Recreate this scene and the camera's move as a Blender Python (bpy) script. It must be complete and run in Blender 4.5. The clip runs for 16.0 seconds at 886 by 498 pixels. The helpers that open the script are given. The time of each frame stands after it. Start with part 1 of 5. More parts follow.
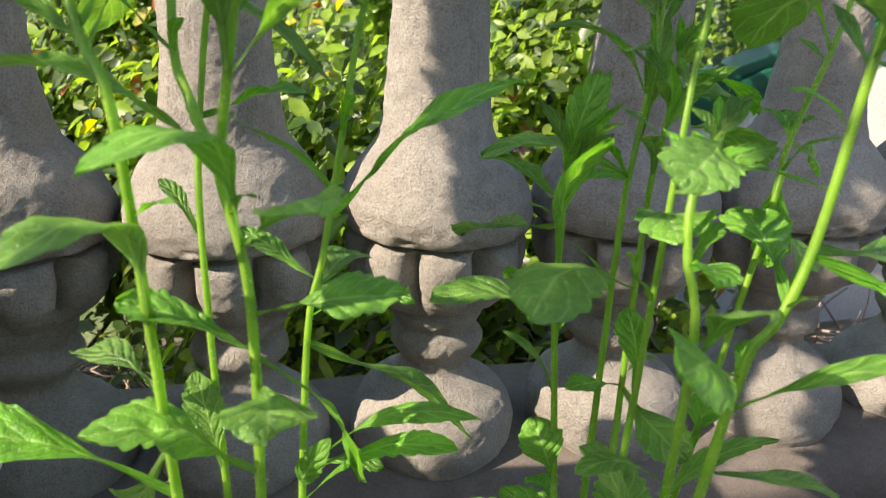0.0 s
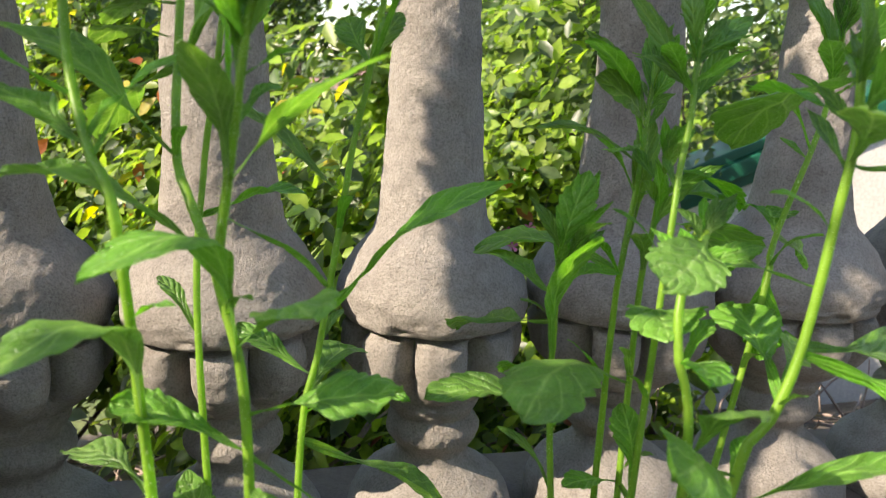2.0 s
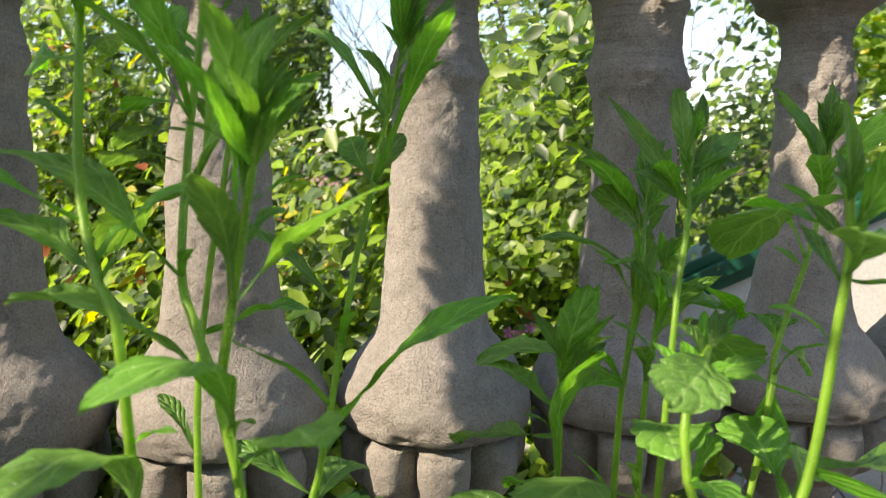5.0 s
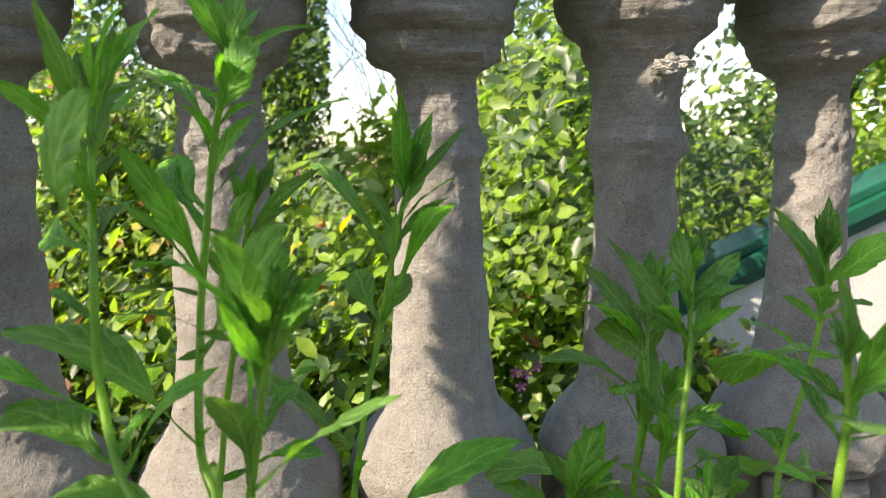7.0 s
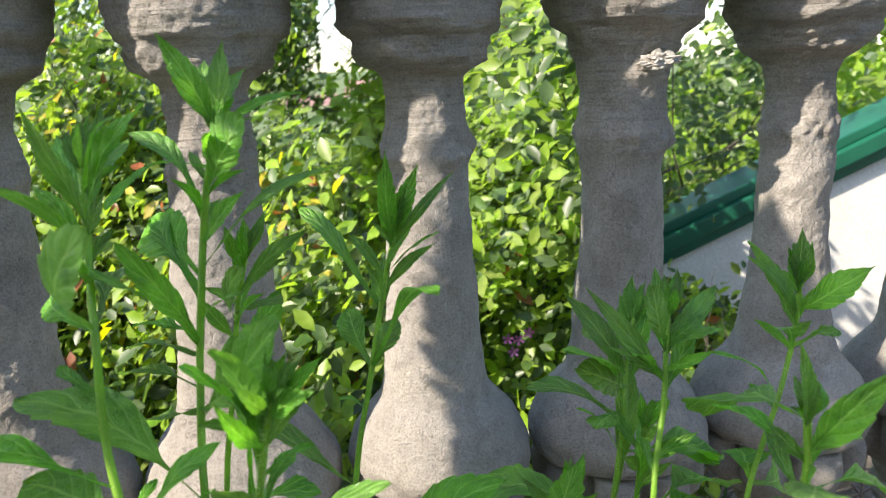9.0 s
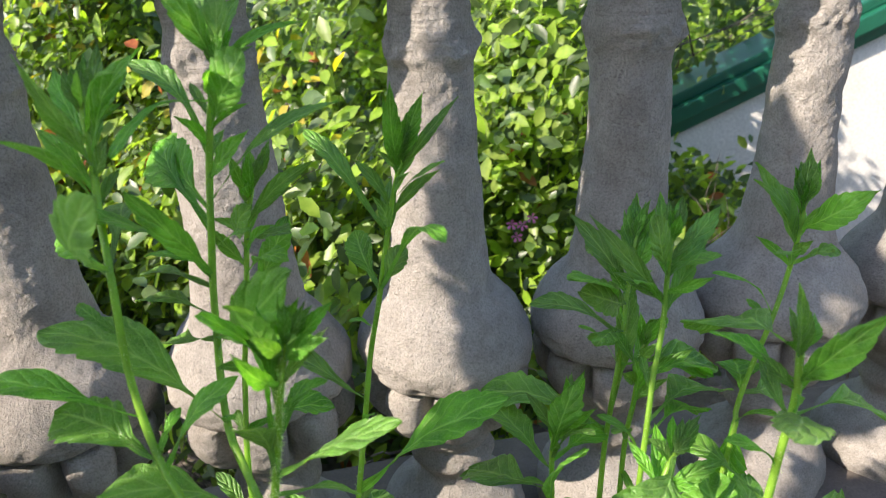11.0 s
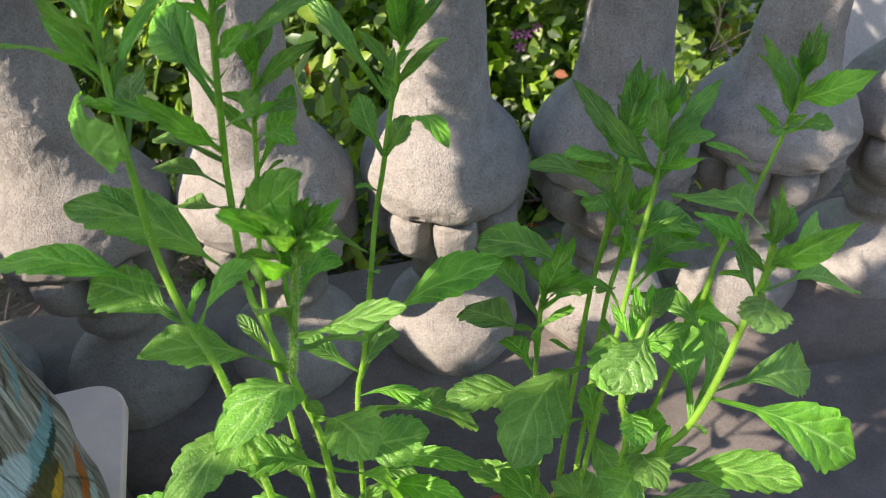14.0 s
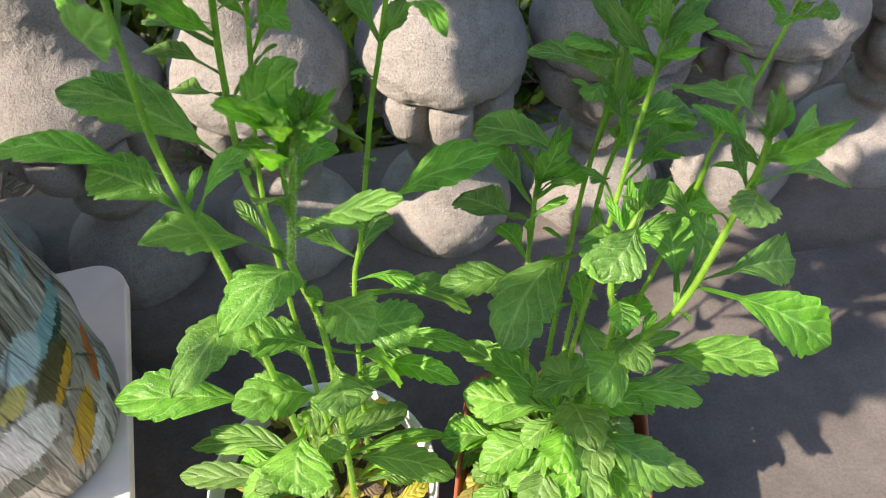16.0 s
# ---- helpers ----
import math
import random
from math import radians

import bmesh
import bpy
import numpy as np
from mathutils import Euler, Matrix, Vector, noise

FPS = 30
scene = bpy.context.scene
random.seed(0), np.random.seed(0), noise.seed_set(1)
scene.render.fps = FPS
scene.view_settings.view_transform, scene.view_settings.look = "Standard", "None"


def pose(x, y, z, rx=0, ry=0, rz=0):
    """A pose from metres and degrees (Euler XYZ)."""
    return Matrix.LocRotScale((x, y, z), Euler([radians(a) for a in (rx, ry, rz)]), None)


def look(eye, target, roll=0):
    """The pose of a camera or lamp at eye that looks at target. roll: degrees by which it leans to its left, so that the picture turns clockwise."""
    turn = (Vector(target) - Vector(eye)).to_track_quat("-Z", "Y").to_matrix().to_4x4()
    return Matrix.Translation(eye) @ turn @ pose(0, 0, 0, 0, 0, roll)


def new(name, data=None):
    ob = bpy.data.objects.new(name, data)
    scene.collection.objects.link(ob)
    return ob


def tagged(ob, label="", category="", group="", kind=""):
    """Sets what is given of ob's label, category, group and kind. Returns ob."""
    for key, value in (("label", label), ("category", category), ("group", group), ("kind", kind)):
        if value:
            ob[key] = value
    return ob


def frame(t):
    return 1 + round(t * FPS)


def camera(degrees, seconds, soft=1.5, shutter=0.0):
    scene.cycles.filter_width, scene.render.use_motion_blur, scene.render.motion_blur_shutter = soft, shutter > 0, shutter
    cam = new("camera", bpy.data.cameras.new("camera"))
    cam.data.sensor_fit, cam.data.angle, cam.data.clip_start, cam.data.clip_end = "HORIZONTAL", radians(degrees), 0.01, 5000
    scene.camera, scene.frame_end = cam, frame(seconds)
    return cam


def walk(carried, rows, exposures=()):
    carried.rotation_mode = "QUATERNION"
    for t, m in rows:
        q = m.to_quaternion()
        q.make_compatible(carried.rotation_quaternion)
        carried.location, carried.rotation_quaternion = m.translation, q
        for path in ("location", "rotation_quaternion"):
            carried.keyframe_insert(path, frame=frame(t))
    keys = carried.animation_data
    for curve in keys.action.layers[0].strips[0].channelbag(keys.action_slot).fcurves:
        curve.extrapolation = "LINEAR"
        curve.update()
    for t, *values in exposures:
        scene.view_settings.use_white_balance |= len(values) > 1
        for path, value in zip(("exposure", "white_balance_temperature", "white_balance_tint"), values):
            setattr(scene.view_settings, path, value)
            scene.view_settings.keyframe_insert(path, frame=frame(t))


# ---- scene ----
cam = camera(60.8, 16.0, 0.75)
cam.data.dof.use_dof, cam.data.dof.focus_distance, cam.data.dof.aperture_fstop = True, 0.60, 12.0
METRES, EYE, TILT, LEAN, TURN = 0.32, 0.55, -19.72, -1.66, 0.0
ROWS = [
    (0.0, 0.0, 0.0, 0.0, -0.0, 0.0, -0.0),
    (0.5, 0.0034, -0.0029, 0.0067, -0.05, 1.49, 0.01),
    (1.0, 0.006, -0.0085, 0.014, -0.12, 3.05, 0.05),
    (1.5, 0.0058, -0.016, 0.0199, -0.18, 4.59, 0.08),
    (2.0, 0.0055, -0.0205, 0.0258, -0.18, 6.05, 0.21),
    (2.5, 0.0052, -0.0238, 0.029, -0.13, 7.42, 0.25),
    (3.0, 0.0064, -0.0234, 0.0332, -0.09, 8.67, 0.39),
    (5.5, -0.0017, -0.0477, 0.0806, -0.01, 13.45, 1.18),
    (6.0, -0.0068, -0.0782, 0.1495, 0.16, 13.41, 1.62),
    (6.5, 0.0041, -0.1044, 0.2411, 0.37, 13.0, 2.23),
    (7.0, 0.0055, -0.1235, 0.3081, 0.57, 12.28, 2.7),
    (7.5, 0.0205, -0.1556, 0.3837, 0.66, 11.54, 3.18),
    (8.0, 0.0302, -0.1811, 0.4332, 0.61, 10.47, 3.49),
    (8.5, 0.0413, -0.1998, 0.4778, 0.51, 8.91, 3.75),
    (9.0, 0.0364, -0.2098, 0.5148, 0.45, 6.67, 3.82),
    (11.5, 0.04, -0.2268, 0.6644, 0.73, -6.21, 4.07),
    (12.0, 0.0462, -0.228, 0.6977, 0.83, -8.66, 3.9),
    (12.5, 0.0395, -0.2225, 0.7201, 0.88, -11.49, 3.68),
    (13.0, 0.0431, -0.2278, 0.7514, 0.83, -14.57, 3.42),
    (13.5, 0.0402, -0.2493, 0.795, 0.8, -17.64, 3.2),
    (14.0, 0.0459, -0.2567, 0.8234, 0.81, -20.7, 3.05),
    (14.5, 0.0454, -0.2644, 0.859, 0.89, -23.58, 3.01),
    (15.0, 0.0514, -0.2788, 0.8864, 0.83, -26.21, 2.83),
    (15.5, 0.0519, -0.2715, 0.8758, 0.71, -28.33, 2.59),
    (16.0, 0.0434, -0.2623, 0.8467, 0.65, -29.82, 2.29),
]
walk(cam, [(t, pose(0, 0, EYE, TILT, LEAN, TURN) @ pose(METRES * x, METRES * y, METRES * z, 90 + pitch, roll, yaw)) for t, x, y, z, yaw, pitch, roll in ROWS], [(0.0, 1.14, 7100, 15), (3.0, 1.03, 7200, 16), (5.7, 0.91, 7400, 14), (8.5, 1.26, 6650, 13), (12.0, 1.23, 6600, 17), (16.0, 1.19, 6700, 18)])


# ---- world, sun ----
SUN_EL, SUN_AZ = 38.0, 28.0          # height, and degrees from the west towards the viewer's side
world = bpy.data.worlds.new("sky")
scene.world = world
world.use_nodes = True
wn = world.node_tree.nodes
sky = wn.new("ShaderNodeTexSky")
sky.sky_type = "NISHITA"
sky.sun_disc = False
sky.sun_elevation = radians(SUN_EL)
sky.sun_rotation = radians(270 - SUN_AZ)
sky.dust_density = 0.6
wn["Background"].inputs["Strength"].default_value = 0.185
world.node_tree.links.new(sky.outputs["Color"], wn["Background"].inputs["Color"])

sun_data = bpy.data.lights.new("sun", "SUN")
sun_data.energy, sun_data.angle, sun_data.color = 5.0, radians(0.6), (1.0, 0.92, 0.78)
sun = new("sun", sun_data)
ca, sa = math.cos(radians(SUN_EL)), math.sin(radians(SUN_EL))
SUN_DIR = Vector((-math.cos(radians(SUN_AZ)) * ca, -math.sin(radians(SUN_AZ)) * ca, sa))
sun.matrix_world = look(SUN_DIR * 20, (0, 0, 0))


# ---- materials ----
def nodes_of(name):
    m = bpy.data.materials.new(name)
    m.use_nodes = True
    nt = m.node_tree
    return m, nt, nt.nodes["Principled BSDF"], nt.nodes["Material Output"]


def link(nt, a, b):
    nt.links.new(a, b)


def noise_node(nt, coord, scale, detail=4.0, rough=0.55, distort=0.0):
    n = nt.nodes.new("ShaderNodeTexNoise")
    n.inputs["Scale"].default_value = scale
    n.inputs["Detail"].default_value = detail
    n.inputs["Roughness"].default_value = rough
    n.inputs["Distortion"].default_value = distort
    link(nt, coord, n.inputs["Vector"])
    return n


def ramp(nt, value, stops):
    r = nt.nodes.new("ShaderNodeValToRGB")
    els = r.color_ramp.elements
    while len(els) < len(stops):
        els.new(0.5)
    for e, (p, c) in zip(els, stops):
        e.position, e.color = p, (*c, 1.0)
    link(nt, value, r.inputs["Fac"])
    return r


def mix(nt, fac, a, b, mode="MIX"):
    n = nt.nodes.new("ShaderNodeMix")
    n.data_type, n.blend_type = "RGBA", mode
    for sock, v in ((n.inputs[0], fac), (n.inputs[6], a), (n.inputs[7], b)):
        if hasattr(v, "links"):
            link(nt, v, sock)
        elif isinstance(v, (int, float)):
            sock.default_value = v
        else:
            sock.default_value = (*v, 1.0)
    return n.outputs[2]


def bump(nt, bsdf, heights):
    """heights: (socket, strength, distance) stacked one on another."""
    last = None
    for h, s, d in heights:
        b = nt.nodes.new("ShaderNodeBump")
        b.inputs["Strength"].default_value, b.inputs["Distance"].default_value = s, d
        link(nt, h, b.inputs["Height"])
        if last:
            link(nt, last.outputs[0], b.inputs["Normal"])
        last = b
    link(nt, last.outputs[0], bsdf.inputs["Normal"])


def coords(nt, kind="Object"):
    return nt.nodes.new("ShaderNodeTexCoord").outputs[kind]


def rough_mat(name, dark, mid, light, big=6.0, fine=160.0, rough=0.85, relief=0.6, depth=0.002, streak=0.0, pits=0.0):
    """Mineral surfaces: stains at two scales, fine grain, optional brush streaks and pits."""
    m, nt, b, _ = nodes_of(name)
    co = coords(nt)
    n1 = noise_node(nt, co, big, 5, 0.6, 0.4)
    n2 = noise_node(nt, co, fine, 3, 0.6)
    n3 = noise_node(nt, co, big * 5.5, 4, 0.65)
    c = ramp(nt, n1.outputs[0], [(0.28, dark), (0.5, mid), (0.74, light)]).outputs[0]
    c = mix(nt, 0.35, c, ramp(nt, n3.outputs[0], [(0.3, dark), (0.7, light)]).outputs[0])
    g = ramp(nt, n2.outputs[0], [(0.3, (0.72, 0.72, 0.72)), (0.7, (1.12, 1.12, 1.12))]).outputs[0]
    c = mix(nt, 0.8, c, g, "MULTIPLY")
    hs = [(n3.outputs[0], relief * 0.5, depth * 3), (n2.outputs[0], relief, depth)]
    if streak:
        mp = nt.nodes.new("ShaderNodeMapping")
        mp.inputs["Scale"].default_value = (9, 9, 150)
        mp.inputs["Rotation"].default_value = (0.12, 0.05, 0)
        link(nt, co, mp.inputs["Vector"])
        n4 = noise_node(nt, mp.outputs[0], 1.0, 4, 0.6, 0.3)
        sep = nt.nodes.new("ShaderNodeSeparateXYZ")
        link(nt, co, sep.inputs[0])
        top = ramp(nt, sep.outputs[2], [(0.66, (0.25, 0.25, 0.25)), (0.74, (1, 1, 1))]).outputs[0]
        st = mix(nt, 1.0, n4.outputs[0], top, "MULTIPLY")
        hs.append((st, streak, 0.004))
        c = mix(nt, 0.30, c, ramp(nt, n4.outputs[0], [(0.3, (0.7, 0.7, 0.7)), (0.7, (1.1, 1.1, 1.1))]).outputs[0], "MULTIPLY")
    if pits:
        v = nt.nodes.new("ShaderNodeTexVoronoi")
        v.inputs["Scale"].default_value = 130
        link(nt, co, v.inputs["Vector"])
        p = ramp(nt, v.outputs["Distance"], [(0.0, (0, 0, 0)), (0.16, (1, 1, 1))])
        keep = noise_node(nt, co, 30, 2)
        k = ramp(nt, keep.outputs[0], [(0.5, (1, 1, 1)), (0.62, (0, 0, 0))])
        p2 = mix(nt, k.outputs[0], p.outputs[0], (1, 1, 1))
        hs.append((p2, pits, 0.002))
        c = mix(nt, 0.5, c, p2, "MULTIPLY")
    link(nt, c, b.inputs["Base Color"])
    b.inputs["Roughness"].default_value = rough
    bump(nt, b, hs)
    return m


def cement_mat():
    """Hand-brushed sandy cement: blotches, sand grain, dark specks, pits, and brush strokes, level on the capitals and slanting below."""
    m, nt, b, _ = nodes_of("weathered cement render")
    co = nt.nodes.new("ShaderNodeNewGeometry").outputs["Position"]
    blotch = noise_node(nt, co, 9, 5, 0.62, 0.5)
    patch = noise_node(nt, co, 38, 5, 0.65, 0.3)
    sand = noise_node(nt, co, 420, 4, 0.7)
    grit = noise_node(nt, co, 1100, 2, 0.6)
    c = ramp(nt, blotch.outputs[0], [(0.30, (0.265, 0.240, 0.212)), (0.5, (0.335, 0.307, 0.272)), (0.70, (0.395, 0.365, 0.326))]).outputs[0]
    c = mix(nt, 0.75, c, ramp(nt, patch.outputs[0], [(0.32, (0.78, 0.77, 0.76)), (0.5, (1, 1, 1)), (0.68, (1.12, 1.11, 1.1))]).outputs[0], "MULTIPLY")
    c = mix(nt, 0.85, c, ramp(nt, sand.outputs[0], [(0.34, (0.66, 0.65, 0.64)), (0.52, (1, 1, 1)), (0.68, (1.16, 1.16, 1.16))]).outputs[0], "MULTIPLY")
    dirt = noise_node(nt, co, 15, 6, 0.72, 0.8)
    c = mix(nt, ramp(nt, dirt.outputs[0], [(0.58, (0, 0, 0)), (0.74, (0.5, 0.5, 0.5))]).outputs[0], c, (0.165, 0.150, 0.134))
    strokes = []
    for rot, scale in (((0.10, 0.06, 0), (20, 20, 330)), ((0.9, 0.5, 0.2), (260, 22, 22)), ((0.4, 0.0, 0.9), (300, 26, 26))):
        mp = nt.nodes.new("ShaderNodeMapping")
        mp.vector_type = "POINT"
        mp.inputs["Rotation"].default_value, mp.inputs["Scale"].default_value = rot, scale
        link(nt, co, mp.inputs["Vector"])
        strokes.append(noise_node(nt, mp.outputs[0], 1.0, 3, 0.6, 0.1).outputs[0])
    sep = nt.nodes.new("ShaderNodeSeparateXYZ")
    link(nt, co, sep.inputs[0])
    high = ramp(nt, sep.outputs[2], [(0.60, (0, 0, 0)), (0.70, (1, 1, 1))]).outputs[0]
    pick = ramp(nt, noise_node(nt, co, 13, 2).outputs[0], [(0.45, (0, 0, 0)), (0.56, (1, 1, 1))]).outputs[0]
    low = mix(nt, pick, strokes[1], strokes[2])
    soft = mix(nt, 0.35, (0.5, 0.5, 0.5), low)
    brushed = mix(nt, high, soft, strokes[0])
    c = mix(nt, 0.6, c, ramp(nt, brushed, [(0.34, (0.74, 0.735, 0.73)), (0.50, (1, 1, 1)), (0.68, (1.08, 1.08, 1.08))]).outputs[0], "MULTIPLY")
    v = nt.nodes.new("ShaderNodeTexVoronoi")
    v.inputs["Scale"].default_value = 170
    link(nt, co, v.inputs["Vector"])
    hole = ramp(nt, v.outputs["Distance"], [(0.06, (0, 0, 0)), (0.24, (1, 1, 1))]).outputs[0]
    keep = ramp(nt, noise_node(nt, co, 60, 3).outputs[0], [(0.40, (1, 1, 1)), (0.52, (0, 0, 0))]).outputs[0]
    pits = mix(nt, keep, hole, (1, 1, 1))
    c = mix(nt, 0.22, c, pits, "MULTIPLY")
    link(nt, c, b.inputs["Base Color"])
    b.inputs["Roughness"].default_value = 0.93
    b.inputs["Specular IOR Level"].default_value = 0.25
    bump(nt, b, [(patch.outputs[0], 0.25, 0.005), (brushed, 1.0, 0.0030), (pits, 0.4, 0.0016), (sand.outputs[0], 1.0, 0.0030), (grit.outputs[0], 0.7, 0.0010)])
    return m


def leaf_mat(name, dark, light, vein, trans=0.45, hairy=0.3, veins=True, back=0.10):
    """A thin leaf: veins from its own map, a lighter woolly bloom, light passing through."""
    m, nt, b, out = nodes_of(name)
    co = coords(nt)
    uv = coords(nt, "UV")
    info = nt.nodes.new("ShaderNodeObjectInfo")
    geo = nt.nodes.new("ShaderNodeNewGeometry")
    n1 = noise_node(nt, co, 45, 4, 0.6)
    n2 = noise_node(nt, co, 900, 2, 0.5)
    c = ramp(nt, n1.outputs[0], [(0.3, dark), (0.72, light)]).outputs[0]
    hs = [(n2.outputs[0], 0.35, 0.0004)]
    if veins:
        sep = nt.nodes.new("ShaderNodeSeparateXYZ")
        link(nt, uv, sep.inputs[0])

        def op(kind, a, bb=None):
            n = nt.nodes.new("ShaderNodeMath")
            n.operation = kind
            for s, v in zip(n.inputs, (a, bb)):
                if v is None:
                    continue
                if hasattr(v, "links"):
                    link(nt, v, s)
                else:
                    s.default_value = v
            return n.outputs[0]
        across = op("ABSOLUTE", op("SUBTRACT", sep.outputs[1], 0.5))
        wob = op("MULTIPLY", n1.outputs[0], 1.1)
        ph = op("ADD", op("SUBTRACT", op("MULTIPLY", sep.outputs[0], 5.0), op("MULTIPLY", across, 3.4)), wob)
        tri = op("ABSOLUTE", op("SUBTRACT", op("FRACT", ph), 0.5))          # 0 on a side vein
        side = op("SUBTRACT", 1.0, op("MINIMUM", op("MULTIPLY", tri, 10.0), 1.0))
        mid = op("SUBTRACT", 1.0, op("MINIMUM", op("MULTIPLY", across, 22.0), 1.0))
        net = nt.nodes.new("ShaderNodeTexVoronoi")
        net.feature = "DISTANCE_TO_EDGE"
        net.inputs["Scale"].default_value = 420
        link(nt, co, net.inputs["Vector"])
        nets = op("SUBTRACT", 1.0, op("MINIMUM", op("MULTIPLY", net.outputs["Distance"], 9.0), 1.0))
        v = op("MAXIMUM", op("MULTIPLY", side, 0.46), op("MULTIPLY", mid, 0.7))
        v2 = op("MAXIMUM", v, op("MULTIPLY", nets, 0.12))
        c = mix(nt, v2, c, vein)
        pillow = op("ADD", op("MULTIPLY", op("MINIMUM", op("MULTIPLY", tri, 3.0), 1.0), 1.0), op("MULTIPLY", nets, -0.25))
        hs.append((pillow, 0.85, 0.0012))
        lump = noise_node(nt, co, 170, 3, 0.5)
        hs.append((lump.outputs[0], 0.8, 0.0016))
    bloom = nt.nodes.new("ShaderNodeTexNoise")
    bloom.inputs["Scale"].default_value = 1100
    bloom.inputs["Detail"].default_value = 5
    link(nt, co, bloom.inputs["Vector"])
    f = ramp(nt, bloom.outputs[0], [(0.56, (0, 0, 0)), (0.70, (hairy, hairy, hairy))]).outputs[0]
    c = mix(nt, f, c, (0.43, 0.58, 0.27))
    var = nt.nodes.new("ShaderNodeHueSaturation")
    rnd = info.outputs["Random"] if veins else geo.outputs["Random Per Island"]
    for sock, lo, hi in (("Hue", 0.488, 0.502), ("Value", 0.78, 1.2), ("Saturation", 0.9, 1.06)):
        r = nt.nodes.new("ShaderNodeMapRange")
        r.inputs["To Min"].default_value, r.inputs["To Max"].default_value = lo, hi
        link(nt, rnd, r.inputs[0])
        link(nt, r.outputs[0], var.inputs[sock])
    link(nt, c, var.inputs["Color"])
    c = var.outputs[0]
    link(nt, c, b.inputs["Base Color"])
    b.inputs["Roughness"].default_value = 0.38 if veins else 0.38
    b.inputs["Specular IOR Level"].default_value = 0.5 if veins else 0.5
    b.inputs["Sheen Weight"].default_value = back
    b.inputs["Sheen Roughness"].default_value = 0.4
    bump(nt, b, hs)
    tr = nt.nodes.new("ShaderNodeBsdfTranslucent")
    link(nt, mix(nt, 1.0, c, (1.65, 1.75, 0.62), "MULTIPLY"), tr.inputs["Color"])
    ms = nt.nodes.new("ShaderNodeMixShader")
    ms.inputs[0].default_value = trans
    link(nt, b.outputs[0], ms.inputs[1])
    link(nt, tr.outputs[0], ms.inputs[2])
    link(nt, ms.outputs[0], out.inputs["Surface"])
    return m


def plain_mat(name, colour, rough=0.5, metal=0.0, vary=0.15, scale=20.0, relief=0.15):
    m, nt, b, _ = nodes_of(name)
    co = coords(nt)
    n = noise_node(nt, co, scale, 5, 0.6)
    lo = tuple(c * (1 - vary) for c in colour)
    hi = tuple(min(1, c * (1 + vary)) for c in colour)
    link(nt, ramp(nt, n.outputs[0], [(0.3, lo), (0.7, hi)]).outputs[0], b.inputs["Base Color"])
    b.inputs["Roughness"].default_value, b.inputs["Metallic"].default_value = rough, metal
    n2 = noise_node(nt, co, scale * 12, 3)
    bump(nt, b, [(n2.outputs[0], relief, 0.001)])
    return m


CONCRETE = cement_mat()
LUMP = rough_mat("pale crumbly mortar", (0.30, 0.28, 0.25), (0.40, 0.37, 0.33), (0.5, 0.47, 0.42), 30, 500, 0.95, 0.9, 0.002)
CURB = rough_mat("dark cement kerb", (0.082, 0.066, 0.054), (0.135, 0.111, 0.092), (0.20, 0.166, 0.139), 5, 300, 0.9, 0.6, 0.0015, 0.15, 0.2)
FLOOR = rough_mat("trowelled cement floor", (0.066, 0.055, 0.046), (0.116, 0.098, 0.083), (0.178, 0.152, 0.130), 4, 260, 0.85, 0.45, 0.0012, 0.0, 0.25)
HOUSE = rough_mat("pale house render", (0.50, 0.45, 0.38), (0.58, 0.52, 0.44), (0.64, 0.58, 0.50), 2, 90, 0.9, 0.4, 0.002)
WALL = rough_mat("lime plaster", (0.60, 0.58, 0.53), (0.68, 0.66, 0.61), (0.74, 0.72, 0.67), 2.5, 120, 0.9, 0.3, 0.001)
GREEN_METAL = plain_mat("green painted sheet metal", (0.008, 0.092, 0.052), 0.36, 0.0, 0.2, 9, 0.1)
SOIL = rough_mat("dark potting soil", (0.03, 0.022, 0.015), (0.06, 0.045, 0.03), (0.11, 0.085, 0.06), 25, 300, 0.95, 1.0, 0.004)
EARTH = rough_mat("rough grass and garden earth", (0.05, 0.09, 0.02), (0.10, 0.15, 0.04), (0.18, 0.20, 0.08), 3, 60, 0.95, 1.0, 0.01)
WHITE_POT = plain_mat("white plastic pot", (0.72, 0.72, 0.70), 0.4, 0, 0.06, 12, 0.05)
RED_POT = plain_mat("terracotta coloured plastic pot", (0.33, 0.085, 0.045), 0.5, 0, 0.12, 12, 0.05)
BOARD = plain_mat("pale weathered board", (0.84, 0.70, 0.58), 0.7, 0, 0.1, 14, 0.3)
STEM = leaf_mat("hairy green stem", (0.16, 0.32, 0.028), (0.29, 0.49, 0.056), (0.3, 0.4, 0.1), 0.45, 0.12, False, 0.1)
HAIR = leaf_mat("white plant hair", (0.62, 0.70, 0.42), (0.72, 0.80, 0.52), (0.5, 0.5, 0.4), 0.5, 0.0, False, 0.0)
LEAF = leaf_mat("soft serrated leaf", (0.055, 0.190, 0.015), (0.165, 0.430, 0.044), (0.33, 0.58, 0.15), 0.38, 0.30, True, 0.02)
# lighter than LEAF: sun on the low leaves is put into their colour
LEAF_LOW = leaf_mat("low leaf with sun in its colour", (0.070, 0.215, 0.017), (0.185, 0.43, 0.047), (0.40, 0.63, 0.19), 0.36, 0.34, True, 0.02)
LEAF_OLD = leaf_mat("yellowing leaf", (0.42, 0.36, 0.04), (0.55, 0.50, 0.08), (0.5, 0.5, 0.2), 0.45, 0.1)
LEAF_DRY = leaf_mat("withered brown leaf", (0.16, 0.10, 0.05), (0.30, 0.20, 0.10), (0.3, 0.22, 0.12), 0.3, 0.1)
